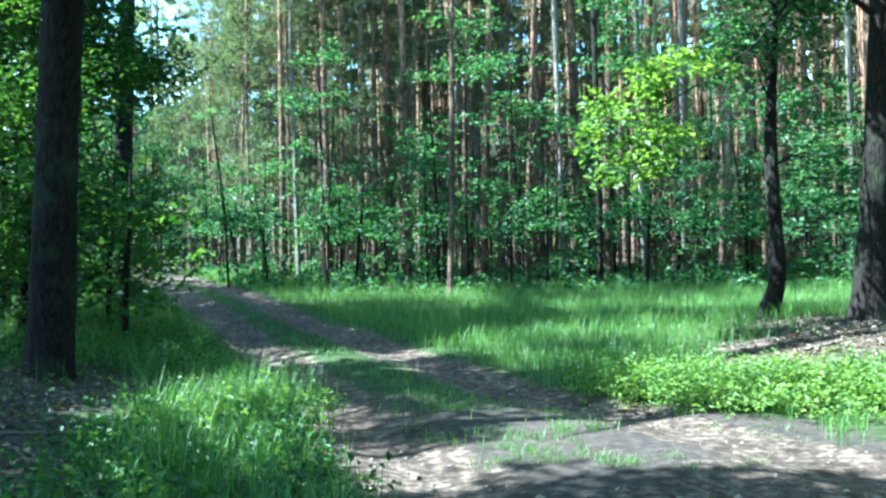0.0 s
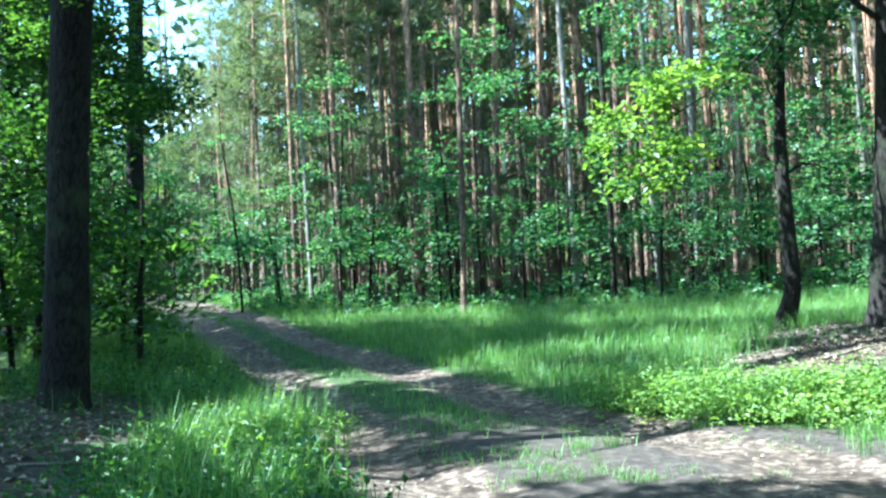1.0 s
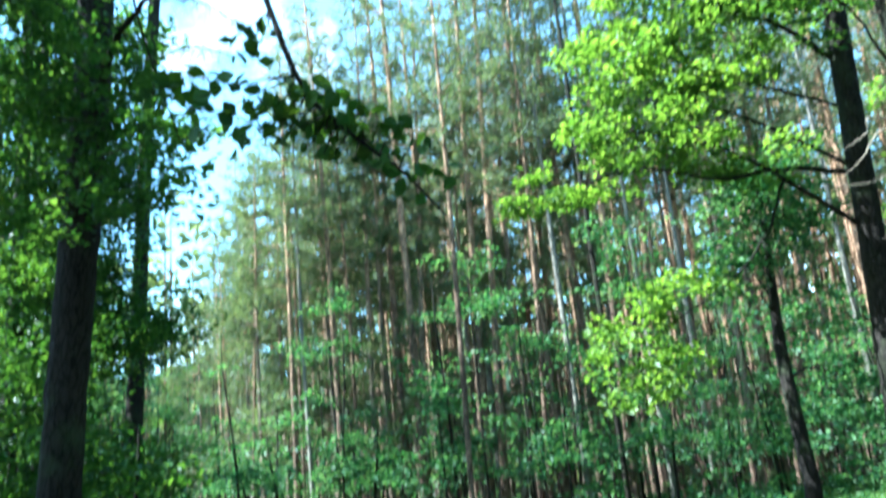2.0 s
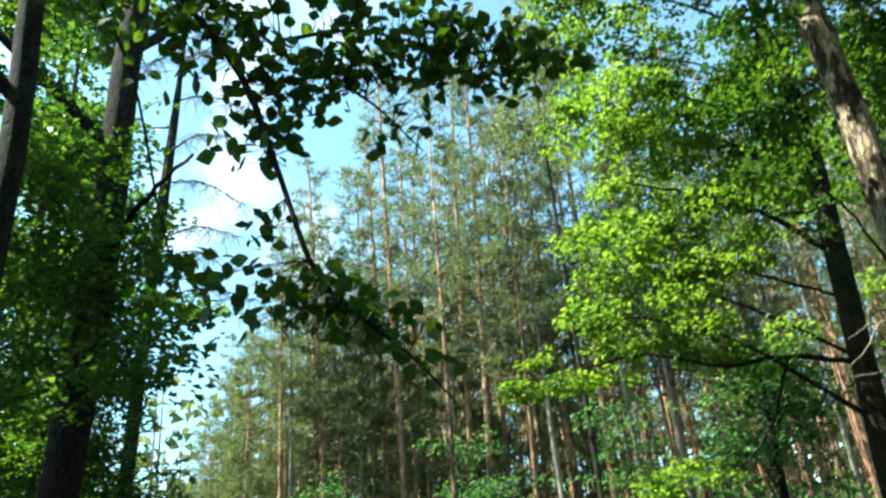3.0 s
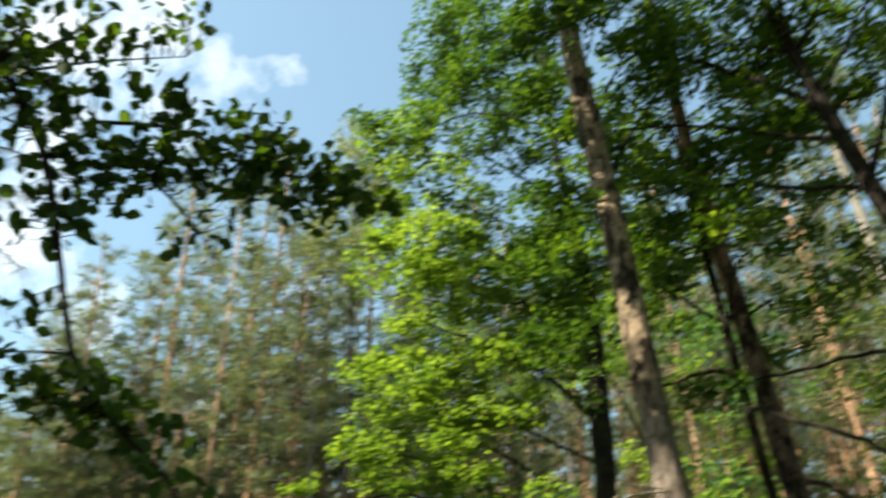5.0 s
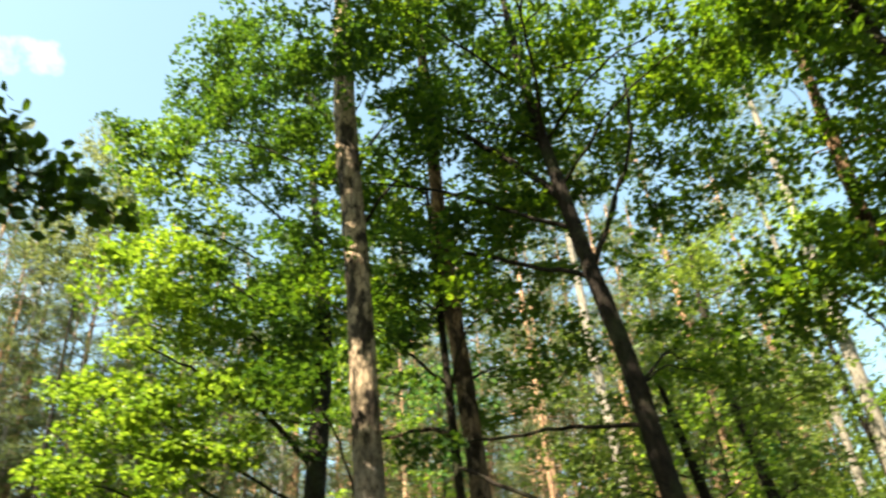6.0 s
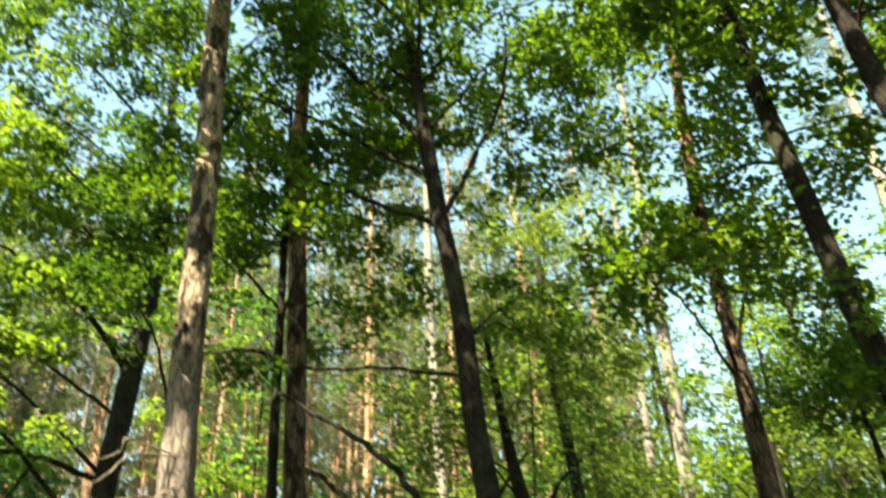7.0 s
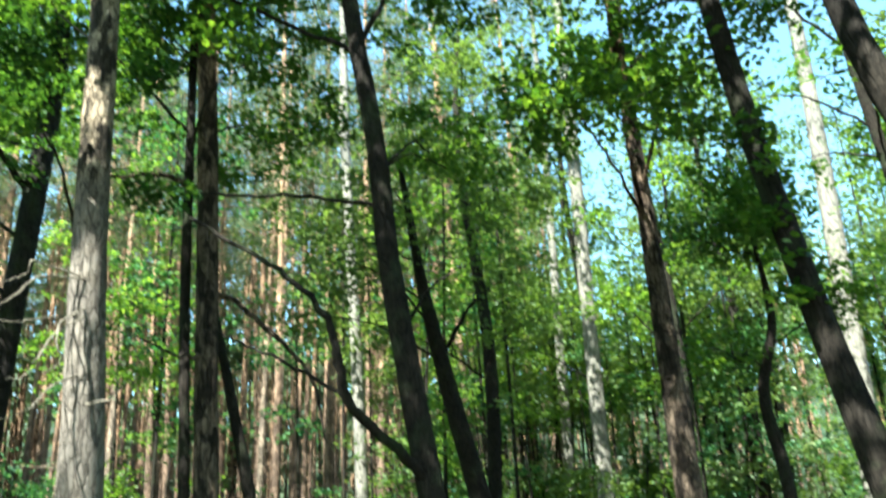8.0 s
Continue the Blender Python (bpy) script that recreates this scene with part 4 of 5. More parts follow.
tree("oak_tree", "leaning oak wrapped in climbing leaves", [foot(10.0, 1.5), (9.92, 1.85, 2.5), (9.86, 2.13, 4.1), (9.79, 2.45, 6.3), (9.73, 2.65, 8.3), (9.68, 2.85, 10.4), (9.6, 3.1, 14.0)], [0.2, 0.18, 0.16, 0.138, 0.125, 0.115, 0.06], DARK_BARK,
     [([(9.72, 2.7, 9.0), (10.2, 3.0, 10.4), (10.6, 3.2, 11.8)], 0.06, 0.02)],
     [(9.62, 2.35, 5.6, 0.26, 0.9), (9.5, 3.4, 7.4, 0.9, 0.4), (10.6, 3.2, 11.7, 1.1, 0.8), (9.7, 3.0, 14.0, 1.4, 1.0), (9.7, 2.2, 4.2, 0.25, 0.5)], OAK_LEAF, seed=45, crown=(8.5, 14.5, 3.0, 14), cover=1.8, detail=4, spread=0.25)
tree("oak_tree", "leaning dark oak at the end of the view", [foot(9.15, -0.6), (9.1, 0.2, 3.5), (9.05, 0.92, 6.1), (9.02, 1.25, 8.0), (9.0, 1.41, 9.6), (8.9, 1.7, 13.0)], [0.19, 0.165, 0.145, 0.13, 0.12, 0.05], DARK_BARK,
     [([(9.03, 1.2, 7.6), (9.3, 1.0, 8.6), (9.6, 0.6, 9.6)], 0.05, 0.02)], [(9.2, 1.4, 13.5, 1.8, 1.2), (9.8, 0.4, 10.5, 1.0, 0.8)], OAK_LEAF, seed=46, crown=(8.5, 14.0, 2.8, 12), cover=1.6)
tree("oak_tree", "small curving dark sapling stem", [foot(14.6, 4.2), (14.5, 4.14, 2.7), (14.45, 4.25, 4.2), (14.55, 3.95, 5.4), (14.4, 4.0, 7.0)], [0.13, 0.11, 0.09, 0.07, 0.03], DARK_BARK, (), [(14.5, 4.0, 7.0, 0.9, 0.7)], OAK_LEAF, seed=47, crown=(4.0, 8.0, 1.4, 5))


tree("birch_tree", "tall birch with a pale sunlit crown above the pines", [foot(5.4, 30.4), (5.3, 30.2, 10.0), (5.2, 29.8, 18.0), (5.1, 29.2, 27.0)], [0.1, 0.09, 0.07, 0.03], DARK_BARK, (),
     [(5.1, 28.6, 24.8, 1.6, 2.2), (4.5, 29.0, 21.8, 1.4, 1.5), (6.0, 28.8, 22.0, 1.6, 1.6), (5.0, 28.6, 27.4, 1.0, 1.2), (6.4, 28.6, 24.6, 1.3, 1.3)], PALE_LEAF, seed=48, cover=1.6, size=(0.16, 0.1))
# the brighter leaf colours here hold the sunlight on the crowns
for k, (x, y, tall, leaf) in enumerate(((17.0, 2.2, 16, OAK_LEAF), (20.0, 8.0, 17, SUNLIT_LEAF), (15.8, 10.6, 15, LIT_PALE_GREEN_LEAF), (19.0, -1.5, 16, OAK_LEAF), (12.0, 20.0, 16, SUNLIT_LEAF), (26.0, 8.4, 18, LIT_PALE_GREEN_LEAF), (29.0, 3.5, 17, LIT_PALE_GREEN_LEAF), (22.5, 11.5, 17, LIT_PALE_GREEN_LEAF), (24.5, 10.0, 18, OAK_LEAF), (33.5, 17.5, 20, LIT_PALE_GREEN_LEAF), (36.0, 10.5, 21, SUNLIT_LEAF), (31.0, 22.5, 20, LIT_PALE_GREEN_LEAF))):
    tree("oak_tree", "mid-sized leafy oak in the sunlit wood", [foot(x, y), (x + 0.1, y - 0.2, tall * 0.4), (x - 0.2, y + 0.1, tall * 0.75), (x, y, tall)], [0.17, 0.14, 0.09, 0.03], DARK_BARK, (), (), leaf, size=(0.17, 0.11),
         seed=400 + k, cover=0.8, crown=(5.5, tall, 3.0, 18), group="oaks in the wood")


# ---- the bough that hangs close overhead ----
def hanging_bough():
    """A bough reaching in from the oak beside the track: wood, twigs and leaves that can be told apart."""
    rng = np.random.default_rng(51)
    wood = [([(-6.2, 2.85, 9.1), (-5.3, 4.1, 8.7), (-4.15, 4.95, 8.05), (-2.9, 4.9, 6.95), (-2.3, 4.6, 6.62), (-1.8, 4.7, 6.4), (-1.2, 4.75, 6.05)], 0.07, 0.034, 20),
            ([(-1.6, 4.6, 6.2), (-1.09, 4.51, 5.31), (-0.86, 4.55, 4.61), (-0.65, 4.59, 3.94), (-0.38, 4.62, 3.61), (-0.13, 4.63, 3.38), (0.1, 4.63, 3.09)], 0.026, 0.006, 24),
            ([(-1.2, 4.75, 6.05), (-0.74, 4.78, 5.59), (-0.32, 4.82, 5.3), (0.03, 4.83, 4.86)], 0.018, 0.005, 14),
            ([(-0.9, 4.75, 5.8), (-0.34, 4.82, 5.9), (0.3, 4.82, 5.65), (0.69, 4.78, 5.6), (1.17, 4.68, 5.34)], 0.016, 0.004, 16),
            ([(-2.3, 4.6, 6.6), (-1.9, 4.8, 5.6), (-1.7, 5.0, 4.6), (-1.5, 5.1, 3.9)], 0.014, 0.004, 14),
            ([(-1.4, 4.7, 6.1), (-1.0, 4.9, 6.5), (-0.4, 4.9, 6.7)], 0.014, 0.004, 10)]
    root = tagged(new("hanging_bough"), "dark leafy oak bough hanging low over the clearing", "branch")
    root.location = (-6.2, 2.85, 9.1)
    base = np.array([-6.2, 2.85, 9.1])
    stems = []
    for points, thick, thin, n in wood:
        stems.append(part("stem", mesh_from("stem", *tube(spline(points, n) - base, np.linspace(thick, thin, n), 7, rng, 0.06), DARK_BARK), root))
    groups = [((-1.4, 4.5, 6.3), 0.4, 60), ((-1.2, 4.5, 5.75), 0.34, 60), ((-1.0, 4.6, 5.35), 0.3, 40), ((-0.7, 4.6, 5.2), 0.24, 24), ((-1.0, 4.6, 4.85), 0.24, 26), ((-0.5, 4.65, 5.45), 0.26, 34), ((-0.3, 4.7, 5.6), 0.26, 36),
              ((0.1, 4.7, 5.45), 0.28, 46), ((0.4, 4.7, 5.6), 0.3, 54), ((0.62, 4.65, 5.3), 0.22, 26), ((0.1, 4.7, 5.85), 0.26, 36), ((-0.4, 4.7, 5.95), 0.26, 30), ((-0.85, 4.6, 6.5), 0.34, 36), ((-0.45, 4.7, 6.85), 0.2, 12), ((0.8, 4.75, 5.48), 0.24, 32), ((1.08, 4.7, 5.38), 0.12, 8),
              ((-1.6, 4.5, 5.6), 0.36, 30), ((-1.9, 4.7, 6.3), 0.5, 50), ((-0.9, 4.7, 4.3), 0.18, 10), ((-0.95, 4.65, 3.8), 0.28, 34), ((-0.6, 4.65, 3.75), 0.26, 36), ((-0.35, 4.7, 3.6), 0.24, 26), ((-0.05, 4.65, 3.4), 0.2, 8), ((-1.5, 5.0, 4.2), 0.2, 14), ((-0.1, 4.82, 5.0), 0.2, 10)]
    shapes = []
    for k in range(5):
        outline = [(0, -0.055), (0.026, -0.03), (0.038 + 0.004 * k, 0.0), (0.042, 0.022), (0.026, 0.046), (0, 0.06 + 0.003 * k), (-0.026, 0.046), (-0.042, 0.022), (-0.038 - 0.003 * k, 0.0), (-0.026, -0.03)]
        v = [(x, y, 0.18 * abs(x) + (0.12 + 0.05 * k) * -y * abs(y) * 8 * 0.1) for x, y in outline] + [(0, 0.0, -0.002)]
        f = [(10, i, (i + 1) % 10) for i in range(10)]
        shapes.append(mesh_from("leaf", v, f, BRANCH_LEAF, False))
    made, rest = 0, []
    wood_pts = np.concatenate([spline(p, 30) for p, *_ in wood])
    twig = []
    for (x, y, z), spread, count in groups:
        for k in range(int(count * 2.1)):
            c = np.array([x, y, z]) + unit(rng.normal(size=3)) * 1.25 * spread * rng.uniform(0, 1) ** 0.5 * np.array([1.15, 0.9, 0.75])
            s = rng.uniform(0.55, 1.15)
            m = Matrix.LocRotScale(Vector(c - base), Euler((rng.normal(0.6, 0.7), rng.normal(0, 0.7), rng.uniform(0, 6.28))), (s, s, s))
            if rng.uniform() < 0.12:
                part("leaf", shapes[made % 5], stems[int(np.argmin(np.linalg.norm(wood_pts - c, axis=1))) // 30]).matrix_basis = m
            else:
                rest.append((np.array([m @ v.co for v in shapes[made % 5].vertices]), np.array([(10, i, (i + 1) % 10) for i in range(10)])))
            made += 1
            if k % 3 == 0:
                q = wood_pts[int(np.argmin(np.linalg.norm(wood_pts - c, axis=1)))]
                if np.linalg.norm(q - c) > 0.05:
                    twig.append(tube(spline([q, (q + c) / 2 + rng.normal(0, 0.03, 3), c], 4), np.linspace(0.005, 0.002, 4), 4, rng, 0.0))
    v, f = joined(twig)
    tagged(part("twigwork", mesh_from("twigwork", v - base, f, DARK_BARK), root), kind="stuff")
    v, f = joined(rest)
    tagged(part("leafage", mesh_from("leafage", v, f, BOUGH_LEAF, False), root), kind="stuff")


hanging_bough()


# ---- the pine stand ----
def pine_kind(seed, tall, r, bark, crown_from, fine=True, full=1.0):
    """One pine: a straight stem with dead stubs, and a loose crown of needle tufts on upswept branches."""
    rng = np.random.default_rng(seed)
    root = tagged(new("pine_tree"), "tall straight plantation pine with a bare reddish stem", "tree", "pines of the stand")
    n = 14
    z = np.linspace(-0.3, tall, n)
    bend = np.stack([0.12 * np.sin(z / tall * 3 + seed), 0.12 * np.cos(z / tall * 4 + seed), z], 1)
    part("trunk", mesh_from("trunk", *tube(bend, r * (1.1 - 0.85 * (np.linspace(0, 1, n)) ** 1.4), 8, rng, 0.04, 0.25), bark), root)
    wood, cs, ns = [], [], []
    for k in range(30 if fine else 16):
        h = rng.uniform(2.5, crown_from)
        a = rng.uniform(0, 6.28)
        le = rng.uniform(0.25, 1.3)
        p0 = np.array([0, 0, h])
        p1 = p0 + [math.cos(a) * le, math.sin(a) * le, rng.uniform(-0.15, 0.25)]
        wood.append(tube(np.stack([p0, (p0 + p1) / 2, p1]), [0.016, 0.01, 0.005], 3, rng, 0.0))
    whorls = np.linspace(crown_from, tall - 0.3, 18)
    for h in whorls:
        u = (h - crown_from) / (tall - crown_from)
        reach = (2.4 * (1 - u) ** 0.7 + 0.4) * (0.55 + 0.45 * min(1, u * 4)) * rng.uniform(0.7, 1.2)
        for b in range(int(rng.integers(2, 5))):
            a = rng.uniform(0, 6.28)
            le = reach * rng.uniform(0.6, 1.15)
            d = np.array([math.cos(a), math.sin(a), 0])
            p0 = np.array([0, 0, h]) + d * 0.05
            p1, p2 = p0 + d * le * 0.55 + [0, 0, 0.05 * le], p0 + d * le + [0, 0, 0.32 * le]
            wood.append(tube(np.stack([p0, p1, p2]), [0.026, 0.018, 0.006], 3, rng, 0.0))
            m = int((7 + 11 * le) * full)
            t = rng.uniform(0.3, 1.05, (m, 1))
            c = p0 + (p2 - p0) * t + rng.normal(0, 0.09 * le + 0.06, (m, 3)) * [1, 1, 0.6]
            cs.append(c)
            ns.append(unit(d + [0, 0, 0.8] + rng.normal(0, 0.5, (m, 3))))
    v, f = joined(wood)
    tagged(part("branchwork", mesh_from("branchwork", v, f, bark), root), kind="stuff")
    c, d = np.concatenate(cs), np.concatenate(ns)
    per = 4 if fine else 2
    c, d = np.repeat(c, per, 0), np.repeat(d, per, 0)
    way = unit(d + rng.normal(0, 0.75, d.shape))
    across = unit(np.cross(way, rng.normal(size=way.shape))) * (0.024 if fine else 0.032)
    le = rng.uniform(0.22, 0.5, (len(c), 1))
    tri = np.stack([c - across, c + across, c + way * le], 1).reshape(-1, 3)
    tagged(part("crown", mesh_from("crown", tri, np.arange(len(tri)).reshape(-1, 3), NEEDLE, False), root), kind="stuff")
    return root


KINDS = [pine_kind(100 + k, *v) for k, v in enumerate(
    ((26.5, 0.115, PINE_BARK, 13.0, True, 0.75), (28.0, 0.145, RED_PINE_BARK, 13.5, True, 0.75), (24.0, 0.09, RED_PINE_BARK, 12.0, True, 0.75), (27.0, 0.105, PINE_BARK, 11.0, True, 0.75), (25.5, 0.105, PALE_BARK, 14.0, True, 0.75), (17.0, 0.09, PINE_BARK, 2.6, True, 1.5), (25.5, 0.125, RED_PINE_BARK, 16.5, False, 0.62), (27.0, 0.11, RED_PINE_BARK, 18.0, False, 0.55)))]


def plant_pines():
    rng = np.random.default_rng(61)
    # the front row, which can be told apart
    spots = [(-5.4, 33.0, 4), (-6.05, 33.0, 1), (-5.75, 33.6, 2), (-4.25, 33.5, 1), (-3.85, 34.0, 2), (-3.1, 34.4, 0), (-1.5, 34.0, 1), (-1.3, 34.6, 0), (0.1, 27.0, 2), (1.65, 34.0, 1), (3.1, 33.0, 2), (4.45, 33.0, 4), (6.2, 33.0, 1), (7.5, 33.0, 4), (8.3, 34.5, 2),
             (9.1, 33.0, 4), (10.8, 33.4, 0), (11.8, 34.0, 1), (13.1, 33.4, 2), (14.4, 34.6, 0), (15.9, 33.0, 1), (-2.2, 35.6, 1), (-4.9, 35.5, 0), (0.9, 35.2, 1), (2.4, 35.8, 0), (3.8, 35.4, 1), (5.4, 35.6, 1), (6.9, 36.2, 0), (9.9, 35.8, 1),
             (-11.0, 38.0, 2), (-9.4, 37.0, 0), (-8.2, 36.0, 2), (-9.0, 34.0, 5), (-7.6, 35.0, 5), (-11.5, 41.0, 5), (-10.0, 44.0, 5), (-13.5, 47.0, 5), (-5.0, 38.0, 5), (-2.6, 35.0, 5), (0.9, 36.5, 5), (2.8, 37.0, 5), (-3.0, 38.5, 5), (5.6, 36.0, 5), (-12.5, 52.0, 5), (-15.5, 56.0, 5), (-6.9, 36.6, 5), (-8.4, 38.5, 5), (-10.4, 36.2, 5), (-5.6, 40.5, 5), (-1.0, 39.0, 5)]
    for d in np.arange(37.5, 74.0, 3.2):
        for a in np.arange(-13.5, 33, 3.7 / d * 57.3):
            q = radians(a + rng.uniform(-0.9, 0.9) * 60 / d)
            e = d + rng.uniform(-1.2, 1.2)
            spots.append((e * math.sin(q), e * math.cos(q), int(rng.integers(0, 5) if d < 42 else rng.integers(6, 8))))
    for d in np.arange(31.0, 64.0, 3.0):      # the stand goes on to the right of the bank
        for a in np.arange(31, 60, 2.3 / d * 57.3):
            q = radians(a + rng.uniform(-1, 1) * 60 / d)
            spots.append((d * math.sin(q) + rng.uniform(-1, 1), d * math.cos(q), int(rng.choice([0, 1, 1, 2]) if d < 36 else rng.integers(6, 8))))
    used = set()
    for x, y, k in spots:
        if off_line(np.array([x]), np.array([y]), LEFT_RUT)[0] < 3.0:
            continue
        s = rng.uniform(0.92, 1.06) * float(np.interp(math.degrees(math.atan2(x, y)), (-18, -12, -7, -3), ((0.62, 0.95, 1.05, 1.0) if k == 5 else (0.42, 0.68, 0.86, 1.0))))
        m = Matrix.LocRotScale((x, y, at_ground(x, y)), Euler((rng.normal(0, 0.018), rng.normal(0, 0.018), rng.uniform(0, 6.28))), None)
        if k not in used:
            used.add(k)
            KINDS[k].matrix_basis = m @ Matrix.Diagonal((s, s, s, 1))
        else:
            copy_thing(KINDS[k], m).scale = (s, s, s)


plant_pines()


# ---- young broadleaved growth under the pines ----
def sapling_kind(seed, tall, wide, leaf, bark=DARK_BARK, cover=0.8, size=(0.17, 0.11)):
    rng = np.random.default_rng(seed)
    lean = rng.normal(0, 0.25, 2)
    stem = [(0, 0, 0), (lean[0] * 0.3, lean[1] * 0.3, tall * 0.4), (lean[0], lean[1], tall * 0.8), (lean[0] * 1.1, lean[1] * 1.1, tall)]
    blobs = []
    for k in range(int(7 + 0.8 * tall)):
        u = rng.uniform(0.15, 1.0)
        a = rng.uniform(0, 6.28)
        r = wide * rng.uniform(0.2, 0.8) * (1.1 - 0.6 * u)
        blobs.append((r * math.cos(a) + lean[0] * u, r * math.sin(a) + lean[1] * u, tall * u, wide * rng.uniform(0.3, 0.55), wide * rng.uniform(0.12, 0.26)))
    return tree("sapling", "young broadleaved sapling with layered leaf sprays", stem, [0.05, 0.045, 0.03, 0.012], bark, (), blobs, leaf, seed, cover, size, 2, 0.2, 6, 18, 0.5, "saplings under the pines", 0.3, grow_limbs=False)


SAPLINGS = [sapling_kind(200 + k, *v) for k, v in enumerate(((5.0, 1.7, BEECH_LEAF), (7.5, 2.0, BEECH_LEAF), (3.2, 1.3, BEECH_LEAF), (9.0, 2.2, BEECH_LEAF), (6.0, 1.8, SHADED_LEAF), (12.0, 2.6, OAK_LEAF), (14.0, 2.6, BEECH_LEAF), (2.6, 2.0, SHADED_LEAF), (11.0, 2.4, SUNLIT_LEAF), (15.0, 2.6, LIT_PALE_GREEN_LEAF)))]


def plant_saplings():
    rng = np.random.default_rng(62)
    spots = []
    for k in range(66):                       # along the wood's edge
        a = radians(-15 + 45 * ((k * 0.618) % 1.0) + rng.uniform(-0.7, 0.7))
        d = rng.uniform(29, 36) if k % 3 else rng.uniform(36, 46)
        spots.append((d * math.sin(a), d * math.cos(a), int(rng.choice([0, 1, 2, 0, 1, 3, 2, 0, 1, 2]))))
    spots += [(-8.3, 22.0, 7), (-7.9, 18.6, 7)]     # low dark bushes by the track
    for k in range(34):                       # dark growth on the far side of the track
        y = rng.uniform(13, 48)
        x = float(np.interp(y, [p[1] for p in LEFT_RUT], [p[0] for p in LEFT_RUT])) - rng.uniform(2.6, 9)
        spots.append((x, y, int(rng.choice([4, 4, 5, 4, 3, 1]))))
    for k in range(26):                       # low bushes in the shade
        y = rng.uniform(14, 44)
        x = float(np.interp(y, [p[1] for p in LEFT_RUT], [p[0] for p in LEFT_RUT])) - rng.uniform(1.8, 7)
        spots.append((x, y, 7))
    for k in range(26):                       # at the track's far bend
        y = rng.uniform(46, 80)
        x = float(np.interp(y, [p[1] for p in LEFT_RUT], [p[0] for p in LEFT_RUT])) + rng.uniform(-5, 7)
        spots.append((x, y, int(rng.choice([1, 3, 5, 6]))))
    for k in range(64):                       # to the right, behind the oaks
        a = radians(rng.uniform(52, 97) if k % 8 else rng.uniform(33, 52))
        d = rng.uniform(19, 46)
        spots.append((d * math.sin(a), d * math.cos(a), int(rng.choice([8, 3, 9, 6, 8, 9]))))
    for k in range(26):                       # fresh undergrowth behind the leaning oaks, mostly with sunlight in its colour
        a, d = radians(rng.uniform(56, 84)), rng.uniform(27, 40)
        spots.append((d * math.sin(a), d * math.cos(a), int(rng.choice([1, 9, 3, 9, 8]))))
    for k in range(26):                       # fresh young growth deeper in the sunlit wood, mostly with sunlight in its colour
        a, d = radians(rng.uniform(57, 80)), rng.uniform(27, 42)
        spots.append((d * math.sin(a), d * math.cos(a), int(rng.choice([9, 9, 8, 1, 3]))))
    for k in range(10):                       # growth between the forked oak and the pale pines, half with sunlight in its colour
        a, d = radians(rng.uniform(50, 66)), rng.uniform(24, 34)
        spots.append((d * math.sin(a), d * math.cos(a), int(rng.choice([8, 1, 8, 3]))))
    used = set()
    for x, y, k in spots:
        s = rng.uniform(0.8, 1.2)
        m = Matrix.LocRotScale((x, y, at_ground(x, y) - 0.02), Euler((0, 0, rng.uniform(0, 6.28))), None)
        if k not in used:
            used.add(k)
            SAPLINGS[k].matrix_basis = m
        else:
            copy_thing(SAPLINGS[k], m).scale = (s, s, s)


plant_saplings()


# ---- trees added behind and left of the camera, mostly unseen, to shade the foreground ----
GLADES = ((2.2, 8.4, 0.95), (3.2, 8.5, 1.0), (4.2, 8.5, 1.0), (1.5, 8.7, 0.4), (1.6, 9.4, 0.5), (5.4, 12.2, 1.5), (-2.1, 8.4, 0.35), (1.9, 8.2, 0.4), (2.5, 9.5, 0.5), (1.8, 10.2, 0.4), (4.8, 9.5, 1.0), (1.5, 14.6, 1.0), (4.0, 13.6, 0.9), (-1.5, 25.0, 1.2), (-3.2, 15.6, 0.5))


def clear_of_glades(blobs):
    """Leaves out the masses that would shade the sunny patches of the clearing."""
    kept = []
    for b in blobs:
        d = [float((Vector(b[:3]) - Vector((gx0, gy0, 0.2))).cross(toward).length) for gx0, gy0, r in GLADES]
        if all(q > r + 0.95 * b[3] + 0.1 for q, (gx0, gy0, r) in zip(d, GLADES)):
            kept.append(b)
    return kept


def added_shade_tree(x, y, tall, seed, wide=3.0, more=()):
    rng = np.random.default_rng(seed)
    blobs = [(x + rng.normal(0, wide * 0.45), y + rng.normal(0, wide * 0.45), tall * rng.uniform(0.6, 1.0), wide * rng.uniform(0.3, 0.5), wide * rng.uniform(0.2, 0.35)) for k in range(14)]
    tree("oak_tree", "broad leafy oak added to shade the clearing", [foot(x, y), (x + 0.1, y, tall * 0.4), (x, y + 0.2, tall * 0.95)], [0.25, 0.2, 0.06], OAK_BARK, (), clear_of_glades(blobs) + list(more), OAK_LEAF, seed, 2.6, (0.235, 0.155), 2, group="oaks round the clearing")


